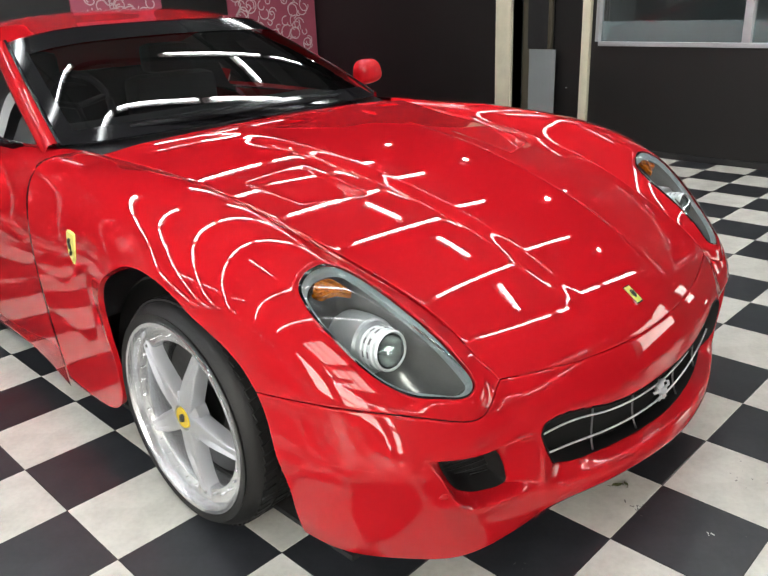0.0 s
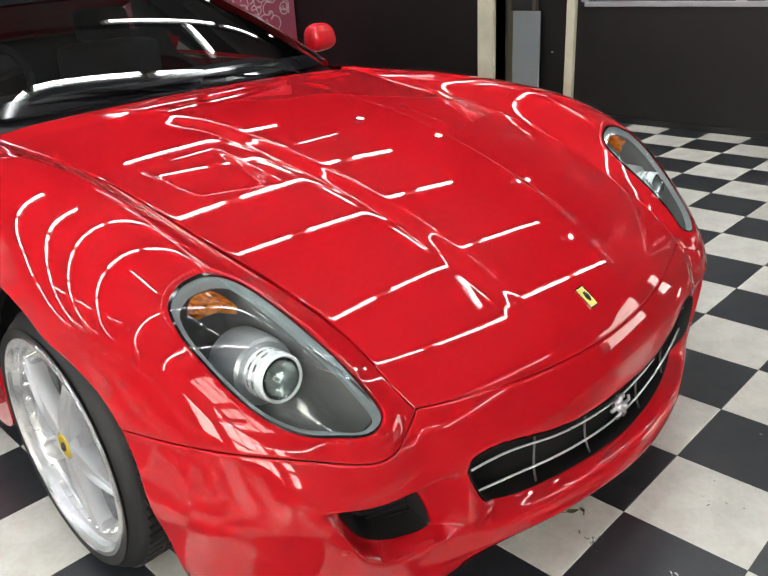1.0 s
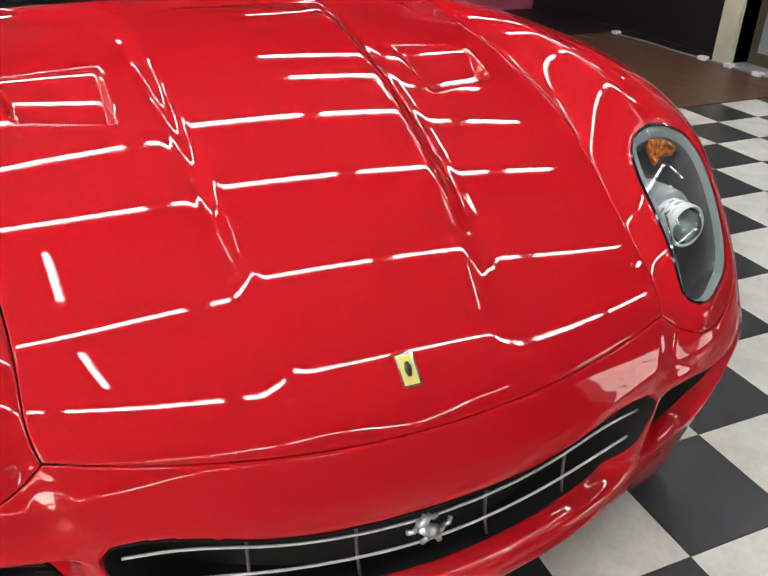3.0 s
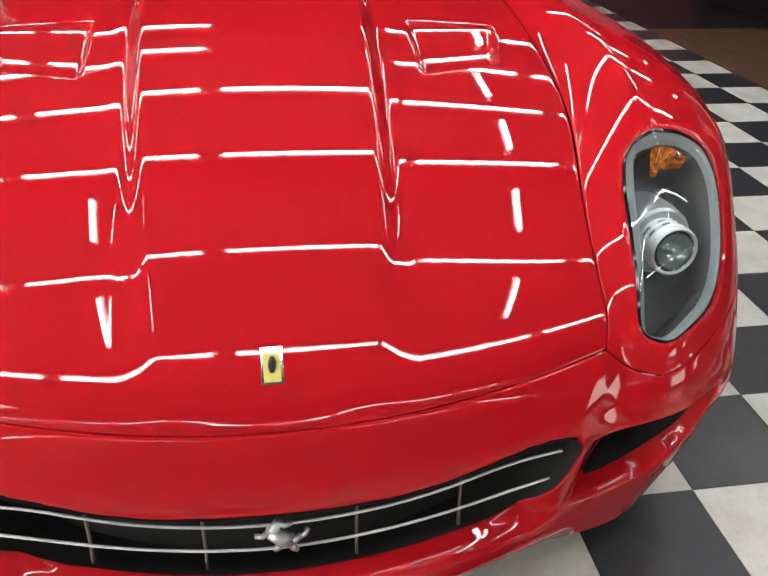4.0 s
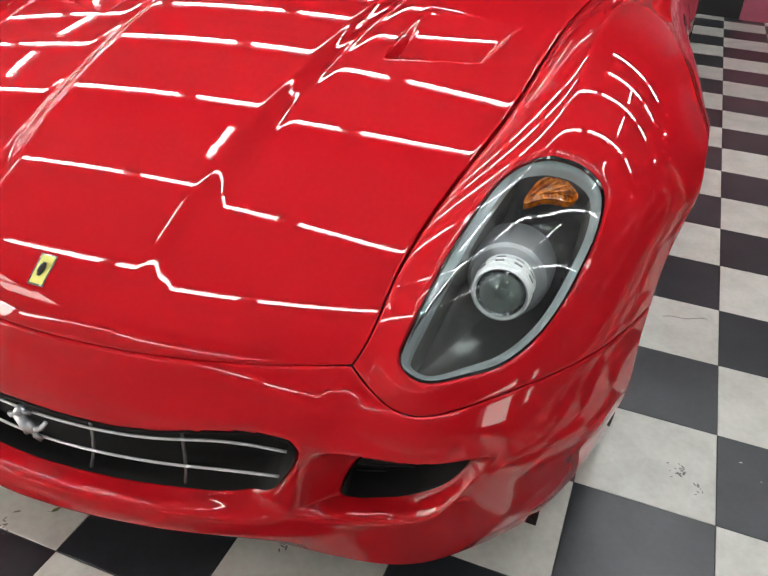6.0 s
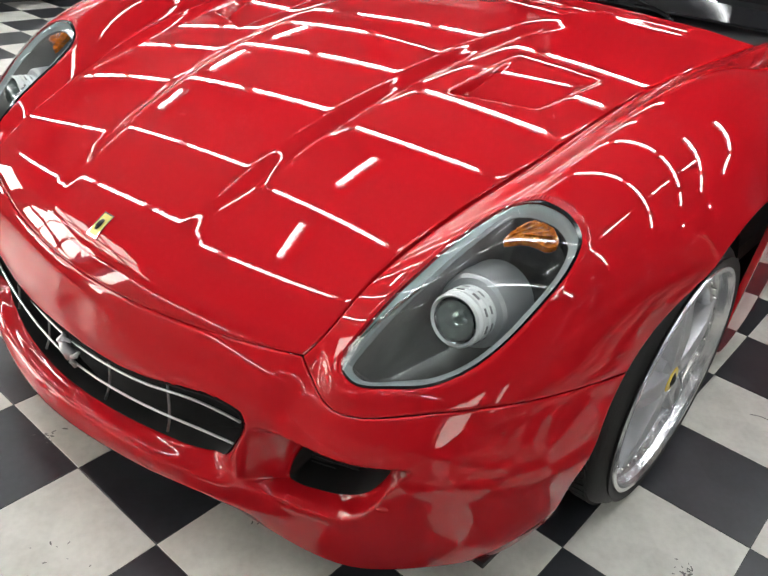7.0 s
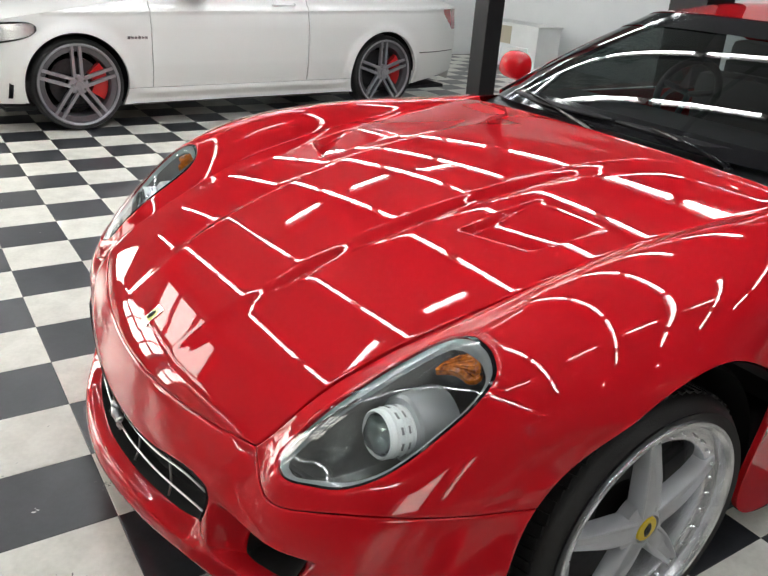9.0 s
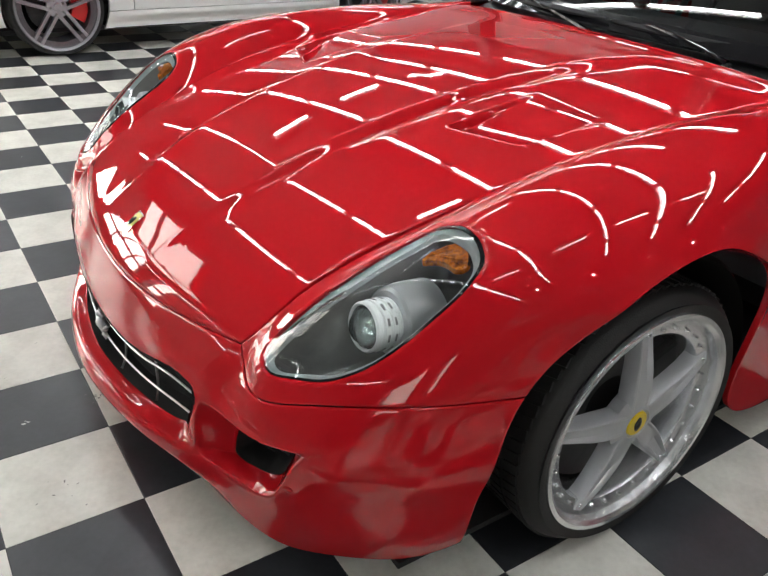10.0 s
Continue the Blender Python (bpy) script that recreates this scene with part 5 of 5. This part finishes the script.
def flank(name, y0, y1, z0, z1, side, material=WHITE_PAINT, label=""):
    """A sheet of the flank between two upright joints, cut by the wheel openings; z0, z1 are functions of y."""
    ny, nz = int((y1 - y0) / 0.014) + 2, 60
    y, t = np.meshgrid(np.linspace(y0, y1, ny), np.linspace(0, 1, nz), indexing="ij")
    z = z0(y) + (z1(y) - z0(y)) * t
    q = np.stack([y.ravel(), z.ravel()], 1)
    f = grid_faces(ny, nz)
    c = q[f].mean(1)
    use = np.ones(len(f), bool)
    for a in (WF, WR):
        use &= np.hypot(c[:, 0] - a, c[:, 1] - 0.33) > 0.365
    f = f[use]
    e = np.sort(np.concatenate([f[:, [0, 1]], f[:, [1, 2]], f[:, [2, 3]], f[:, [3, 0]]]), axis=1)
    _, i, n = np.unique(e[:, 0] * len(q) + e[:, 1], return_index=True, return_counts=True)
    rim = np.unique(e[i[n == 1]])
    for a in (WF, WR):
        d = q[rim] - [a, 0.33]
        r = np.hypot(*d.T)
        k = (r < 0.40) & (r > 0.33)
        q[rim[k]] = [a, 0.33] + d[k] / r[k][:, None] * 0.365
    p = np.stack([WX + side * half_width(q[:, 0], q[:, 1]), q[:, 0], q[:, 1]], 1)
    low = p[rim] - [side * 0.03, 0, 0]
    idx = np.full(len(p), -1)
    idx[rim] = len(p) + np.arange(len(rim))
    faces = [tuple(r) for r in f] + [(a, b, idx[b], idx[a]) for a, b in e[i[n == 1]]]
    allp = np.concatenate([p, low])
    used = np.unique(np.concatenate([f.ravel(), rim, np.arange(len(p), len(allp))]))
    back = np.full(len(allp), -1)
    back[used] = np.arange(len(used))
    return piece(name, allp[used], [tuple(back[list(r)]) for r in faces], material, coupe, label, sharp=40)


def bonnet_line(y):
    return 0.66 + 0.27 * np.clip((y - W0) / 1.35, 0, 1) ** 0.62


def belt_line(y):
    return np.where(y < 1.45, bonnet_line(y), 0.925 + 0.055 * np.clip((y - 1.45) / 2.2, 0, 1)) - 0.10 * np.clip((y - WR - 0.45) / 0.6, 0, 1) ** 2


def sill_line(y):
    """Lower edge: the bumpers reach down, between the wheels the skirt takes over, behind the car it rises."""
    return np.where((y > WF) & (y < WR), 0.288, 0.20 + 0.10 * np.clip((y - WR - 0.30) / 0.7, 0, 1))


def cut(v):
    return lambda y: v + 0.0 * y


for side in (1, -1):
    flank("front_wing", W0 + 0.02, 1.455, sill_line, belt_line, side)
    flank("coupe_door", 1.461, 2.83, cut(0.288), belt_line, side)
    flank("rear_quarter", 2.836, W1 - 0.02, sill_line, belt_line, side)
    flank("side_skirt", WF + 0.10, WR - 0.10, cut(0.165), cut(0.284), side)
    x = WX + side * 0.80
    # window band above the door
    rows = [[(WX + side * .79, 1.52, .935), (WX + side * .80, 2.3, .955), (WX + side * .79, 3.25, .985)], [(WX + side * .70, 1.95, 1.17), (WX + side * .70, 2.5, 1.22), (WX + side * .69, 3.2, 1.18)], [(WX + side * .60, 2.25, 1.32), (WX + side * .60, 2.6, 1.35), (WX + side * .60, 3.1, 1.30)]]
    o = sheet("side_window", rows, GLOSS_BLACK, coupe, "dark side window")
    # mirror, handle, badge, tail lamp
    bm = bmesh.new()
    bmesh.ops.create_uvsphere(bm, u_segments=20, v_segments=12, radius=1)
    for q in bm.verts:
        q.co = Vector((q.co.x * 0.10, q.co.y * 0.06 if q.co.y < 0 else q.co.y * 0.03, q.co.z * 0.055))
    bmesh.ops.transform(bm, matrix=pose(WX + side * .98, 1.80, 1.02), verts=bm.verts[:])
    part("mirror_shell", bm, WHITE_PAINT, coupe, smooth=True, sharp=60)
    part("mirror_base", box(bmesh.new(), min(x + side * .02, x + side * .13), max(x + side * .02, x + side * .13), 1.70, 1.92, .955, .985, .008), BLACK_PLASTIC, coupe)
    hw = float(half_width(np.array([2.62]), np.array([.90]))[0])
    a, b = tube_along([(WX + side * (hw - .01), 2.50, .895), (WX + side * (hw + .022), 2.54, .90), (WX + side * (hw + .022), 2.68, .905), (WX + side * (hw - .01), 2.72, .905)], 0.011, 8)
    piece("door_handle", a, b, WHITE_PAINT, coupe, "white door handle")
    hw = float(half_width(np.array([1.36]), np.array([.66]))[0])
    bm = bmesh.new()
    for k in range(6):
        r = bmesh.ops.create_cube(bm, size=1, matrix=pose(WX + side * (hw + .004), 1.285 + .026 * k, .657, -12) @ Matrix.Diagonal((.006, .018, .022 if k in (0, 3) else .016, 1)))
    part("wing_badge", bm, STEEL, coupe, "row of small silver bars")
    rows = []
    for z, y0 in ((.70, W1 - 0.10), (.76, W1 - 0.17), (.83, W1 - 0.24), (.885, W1 - 0.27)):
        rows.append([(WX + side * (float(half_width(np.array([y]), np.array([z]))[0]) + .004), y, z) for y in np.linspace(y0, W1 - 0.04, 8)])
    sheet("tail_lamp", rows, TAIL, coupe, "dark red tail lamp")
    # line of the rear bumper
    a, b = tube_along([(WX + side * (float(half_width(np.array([y]), np.array([.50]))[0]) + .001), y, .50) for y in np.linspace(WR + 0.42, W1 - 0.05, 10)], 0.004, 6)
    piece("bumper_line", a, b, BLACK_PLASTIC, coupe)
    # headlamp
    def lamp_sheet(nm, mt, t0, t1, grow, off, label=""):
        """A tapered piece of the headlamp that follows the flank between two shares of its length."""
        rows = []
        for q in np.linspace(-1, 1, 5):
            r = []
            for t in np.linspace(t0, t1, 16):
                y = W0 + 0.05 + 0.50 * t
                half = (0.062 + 0.010 * t) * math.sqrt(max(0.0, 1 - (max(0.0, t - 0.45) / 0.56) ** 2.4)) * grow
                z = 0.645 + 0.075 * t + q * half
                r.append((WX + side * (float(half_width(np.array([y]), np.array([z]))[0]) + off), y, z))
            rows.append(r)
        return sheet(nm, rows, mt, coupe, label)
    lamp_sheet("headlamp_trim", GLOSS_BLACK, 0.0, 1.0, 1.0, 0.003)
    lamp_sheet("headlamp_bowl", LAMP_GREY, 0.03, 0.42, 0.86, 0.006, "grey inner bowl of the headlamp")
    lamp_sheet("headlamp_reflector", RIM_LIP, 0.45, 0.97, 0.80, 0.006, "bright headlamp reflector")
    # front bumper slots
    for k in range(2):
        y = W0 + 0.24 + 0.10 * k
        rows = [[(WX + side * (float(half_width(np.array([y + d]), np.array([z]))[0]) + .003), y + d + (z - .3) * .12, z) for d in (0, .014, .028)] for z in (.24, .30, .36)]
        sheet("bumper_slot", rows, GLOSS_BLACK if k else WHITE_PAINT, coupe)
    rows = [[(WX + side * (float(half_width(np.array([W0 + d]), np.array([z]))[0]) + .004), W0 + d, z) for d in (.03, .08, .13, .17)] for z in (.30, .36, .42)]
    sheet("bumper_vent", rows, GLOSS_BLACK, coupe)
    a = np.linspace(0, np.pi, 30)
    for c in (WF, WR):
        rings = [np.stack([np.full(30, WX + side * xx), c + r * np.cos(a), .33 + r * np.sin(a)], 1) for xx, r in ((.86, .37), (.55, .37), (.54, .02))]
        piece("arch_liner", np.concatenate(rings), grid_faces(3, 30), DARK_VOID, coupe)

# nose, bonnet, roof and tail
for nm, y_at, zs in (("nose", W0 + 0.02, (.20, .35, .5, .66)), ("tail", W1 - 0.02, (.20, .45, .7, .88))):
    rows = []
    for z in zs:
        hw = float(half_width(np.array([y_at]), np.array([z]))[0])
        bulge = -0.10 if nm == "nose" else 0.08
        rows.append([(WX + hw * u, y_at + bulge * (1 - u * u), z) for u in (-1, -.7, -.35, 0, .35, .7, 1)])
    sheet(nm, rows, WHITE_PAINT, coupe)
rows = []
for y in (W0 + .02, W0 + .25, W0 + .6, W0 + 1.0, 1.55):
    z = float(bonnet_line(np.array([y]))[0])
    hw = float(half_width(np.array([y]), np.array([z]))[0])
    bulge = -0.10 * max(0, 1 - (y - W0) / .3)
    rows.append([(WX + hw * u, y + bulge * (1 - u * u), z + .05 * (1 - u * u)) for u in (-1, -.7, -.35, 0, .35, .7, 1)])
sheet("bonnet", rows, WHITE_PAINT, coupe, "smooth white bonnet")
rows = [[(WX + .78 * u, 1.50 + .10 * u * u, .96) for u in (-1, -.5, 0, .5, 1)], [(WX + .69 * u, 1.90 + .06 * u * u, 1.18) for u in (-1, -.5, 0, .5, 1)], [(WX + .60 * u, 2.22 + .03 * u * u, 1.34) for u in (-1, -.5, 0, .5, 1)]]
sheet("windscreen", rows, GLOSS_BLACK, coupe)
rows = [[(WX + w * u, y, z + .03 * (1 - u * u)) for u in (-1, -.5, 0, .5, 1)] for y, w, z in ((2.22, .61, 1.345), (2.6, .62, 1.37), (3.1, .62, 1.345), (3.7, .66, 1.12), (W1 - .35, .72, .95), (W1 - .02, .66, .88))]
sheet("roof", rows, WHITE_PAINT, coupe)
part("underbody", box(bmesh.new(), WX - .8, WX + .8, W0 + .3, W1 - .2, .15, .18), DARK_VOID, coupe)


def coupe_wheel():
    w = new("wheel")
    tagged(w, "dark grey twin-spoke alloy wheel with a red caliper")
    r_rim = 0.282
    tyre_and_rim(w, 0.33, r_rim, 0.23, GUNMETAL, tread=False)
    v, f = lathe([(r_rim + 0.012, 0.002), (r_rim + 0.006, 0.007), (r_rim - 0.004, 0.003), (r_rim - 0.008, -0.004)], 64)
    piece("rim_edge", v, f, GREY_ALLOY, w, sharp=40)
    for k in range(5):
        for tw in (-1, 1):
            v, f = spoke(0.045, r_rim - 0.008, 0.013, 0.012, -0.016, -0.014, 0.03, 0.0, 2 * math.pi * k / 5)
            v = np.array(v)
            a = 2 * math.pi * k / 5
            v[:, 1] += tw * 0.027 * math.cos(a)
            v[:, 2] += tw * 0.027 * math.sin(a)
            piece("spoke", v, f, GREY_ALLOY, w, sharp=28)
    v, f = lathe([(0.072, -0.05), (0.070, -0.02), (0.055, -0.014), (0.030, -0.012), (0.028, -0.006), (0.0005, -0.005)], 36)
    piece("hub", v, f, GREY_ALLOY, w, sharp=30)
    for k in range(5):
        a = 2 * math.pi * (k + .5) / 5
        v, f = lathe([(0.011, -0.03), (0.010, -0.011), (0.0005, -0.010)], 12)
        piece("wheel_bolt", v + [0, 0.05 * math.cos(a), 0.05 * math.sin(a)], f, STEEL, w)
    v, f = lathe([(0.07, -0.10), (0.185, -0.10), (0.187, -0.13), (0.07, -0.13)], 56)
    piece("brake_disc", v, f, SHADED_DISC, w, "steel brake disc with shade in its colour", sharp=30)
    v = [(x, r * math.sin(a), r * math.cos(a)) for a in (radians(48 + 12.5 * k) for k in range(7)) for x, r in ((-0.10, 0.110), (-0.050, 0.112), (-0.045, 0.130), (-0.045, 0.205), (-0.052, 0.220), (-0.10, 0.222))]
    f = [(6 * k + q, 6 * k + (q + 1) % 6, 6 * k + 6 + (q + 1) % 6, 6 * k + 6 + q) for k in range(6) for q in range(6)]
    piece("caliper", v, f + [tuple(range(6)), tuple(range(36, 42))], CALIPER, w, "red brake caliper", sharp=30)
    return w


wheel = coupe_wheel()
wheel.parent = coupe
wheel.matrix_local = pose(WX + 0.895, WF, 0.33)
for side, y in ((1, WR), (-1, WF), (-1, WR)):
    c = copy_thing(wheel, pose(WX + side * 0.895, y, 0.33, 0, 0, 0 if side > 0 else 180))
    c.parent = coupe

# parked a little askew
coupe.matrix_world = pose(-4.481, 0.903, 0, 0, 0, 4.05) @ Matrix.Scale(1.055, 4) @ Matrix.Translation((-WX - 0.895, -WF, 0))

# white cabinet against the wall
cab = empty("cabinet", "low white cabinet with open niche against the white wall", "cabinet", at=(-6.9, 7.5, 0))
under(cab, boxed("body", (-7.6, -6.3, 7.32, 7.75, 0.02, 0.60), CABINET, bevel=0.006))
under(cab, boxed("top", (-7.62, -6.28, 7.30, 7.77, 0.602, 0.625), CABINET, bevel=0.004))
under(cab, boxed("niche", (-7.35, -6.85, 7.314, 7.32, 0.34, 0.58), material("niche_beige", (0.45, 0.40, 0.30), 0.6), bevel=0.002))
for x in (-7.56, -7.0):
    d = under(cab, boxed("cabinet_door", (x, x + 0.54, 7.300, 7.319, 0.04, 0.32), CABINET, bevel=0.004))
    h = boxed("handle", (x + 0.44, x + 0.46, 7.28, 7.30, 0.18, 0.28), STEEL, bevel=0.003)
    h.parent = d


# ---- floor tiles ----
def tile_mesh(name, material):
    a, b, h = TILE / 2 - 0.0006, TILE / 2 - 0.0018, 0.0012
    v = [(-a, -a, -h), (a, -a, -h), (a, a, -h), (-a, a, -h), (-b, -b, 0), (b, -b, 0), (b, b, 0), (-b, b, 0)]
    return mesh_from(name, v, [(4, 5, 6, 7), (0, 1, 5, 4), (1, 2, 6, 5), (2, 3, 7, 6), (3, 0, 4, 7)], material, False)


CX = 0.945 * TILE
floor = bpy.data.objects["floor"]
meshes = (tile_mesh("tile", TILE_WHITE), tile_mesh("tile", TILE_BLACK))
near, far = [], []
for i in range(-27, 16):
    for j in range(-22, 28):
        x, y = (i + 0.5) * TILE - CX, (j + 0.5) * TILE
        if not (WEST < x < EAST and SOUTH < y < BACK) or (x > 3.06 and y > 2.72):
            continue
        (near if -1.9 < x < 2.9 and -1.4 < y < 2.6 else far).append((i, j, x, y))
near.sort(key=lambda t: math.hypot(t[2] - 0.3, t[3] - 0.4))
far += near[300:]
for i, j, x, y in near[:300]:
    t = new("tile", meshes[(i + j) % 2])
    t.location = (x, y, 0)
    t.parent = floor
verts, faces, kinds = [], [], []
for i, j, x, y in far:
    me, o = meshes[(i + j) % 2], len(verts)
    verts += [(q.co.x + x, q.co.y + y, q.co.z) for q in me.vertices]
    for p in me.polygons:
        faces.append([o + k for k in p.vertices])
        kinds.append((i + j) % 2)
rest = piece("tiles", verts, faces, TILE_WHITE, floor, smooth=False)
rest.data.materials.append(TILE_BLACK)
rest.data.polygons.foreach_set("material_index", kinds)
tagged(rest, "black and white vinyl tiles laid in a checkerboard", kind="stuff")

# dirt on the tiles
LEAF = material("dry_leaf", (0.10, 0.11, 0.03), 0.6, vary=0.5, scale=60)
SCUFF = material("black_scuff", (0.16, 0.155, 0.145), 0.7)
CHALK = material("white_speck", (0.75, 0.75, 0.72), 0.7)


def leaf(x, y, turn, size):
    """A small curled leaf with a stalk."""
    v, faces = [], []
    for i in range(9):
        t = i / 8
        w = size * 0.22 * math.sin(math.pi * t ** 0.8) + 0.0006
        for k in (-1, 0, 1):
            v.append((size * (t - 0.5), k * w, 0.0025 + 0.010 * size / 0.05 * (k * k * 0.5 + (t - 0.5) ** 2)))
        if i:
            o = (i - 1) * 3
            faces += [(o, o + 1, o + 4, o + 3), (o + 1, o + 2, o + 5, o + 4)]
    ob = empty("leaf", "small dry green leaf lying on a white tile", "leaf", "leaves", at=(0, 0, 0))
    piece("blade", v, faces, LEAF, ob)
    a, b = tube_along([(-size * 0.5, 0, 0.004), (-size * 0.65, 0.002, 0.003), (-size * 0.8, 0.006, 0.002)], 0.0008, 5)
    piece("stalk", a, b, LEAF, ob)
    ob.matrix_world = pose(x, y, 0, 0, 0, turn)


leaf(-0.072, 0.095, -35, 0.034)
leaf(-0.050, 0.080, 60, 0.020)


def marks(name, label, spots, material, seed):
    """Ragged flat flecks strewn about a few spots of the floor."""
    rnd = random.Random(seed)
    v, faces = [], []
    for x, y, spread, n, size in spots:
        for _ in range(n):
            cx, cy, a0 = x + rnd.gauss(0, spread), y + rnd.gauss(0, spread), rnd.uniform(0, 6.28)
            long, o, k = size * rnd.uniform(0.5, 1.6), len(v), 7
            for i in range(k):
                a = 2 * math.pi * i / k
                r = rnd.uniform(0.6, 1.0)
                px, py = long * r * math.cos(a), 0.3 * long * r * math.sin(a)
                v.append((cx + px * math.cos(a0) - py * math.sin(a0), cy + px * math.sin(a0) + py * math.cos(a0), 0.0006 + 0.0004 * rnd.random()))
            faces.append(tuple(range(o, o + k)))
    ob = piece(name, v, faces, material, None, smooth=False)
    return tagged(ob, label, "dirt", kind="stuff")


marks("scuff_marks", "dark scuffs and crumbs strewn on the white tiles", [(1.160, 0.742, 0.016, 14, 0.007), (1.193, 0.708, 0.010, 8, 0.006), (-0.118, 0.018, 0.018, 12, 0.006), (0.415, 0.19, 0.008, 5, 0.006), (0.213, -0.139, 0.04, 8, 0.005),
                                                                          (-0.30, -0.25, 0.06, 5, 0.004), (-0.9, -0.35, 0.08, 5, 0.004), (1.5, 0.3, 0.06, 5, 0.004), (0.05, -0.35, 0.07, 5, 0.004), (-0.55, 0.05, 0.05, 8, 0.004), (1.9, 1.2, 0.08, 5, 0.004)], SCUFF, 3)
marks("white_specks", "tiny white specks on the black tiles", [(-0.104, -0.19, 0.004, 3, 0.006), (-0.6, -0.5, 0.12, 6, 0.003), (0.7, -0.25, 0.12, 6, 0.003), (1.3, 0.95, 0.1, 6, 0.003), (-2.2, 0.4, 0.3, 10, 0.004)], CHALK, 8)
k = np.linspace(0, 1, 12)
v, f = tube_along(np.stack([1.075 + 0.127 * k, 1.410 + 0.042 * k + 0.005 * np.sin(9 * k), np.full(12, 0.0002)], 1), 0.0012, 5)
tagged(piece("tile_crack", v, f, SCUFF), "thin dark crack across a white tile", "crack", kind="stuff")
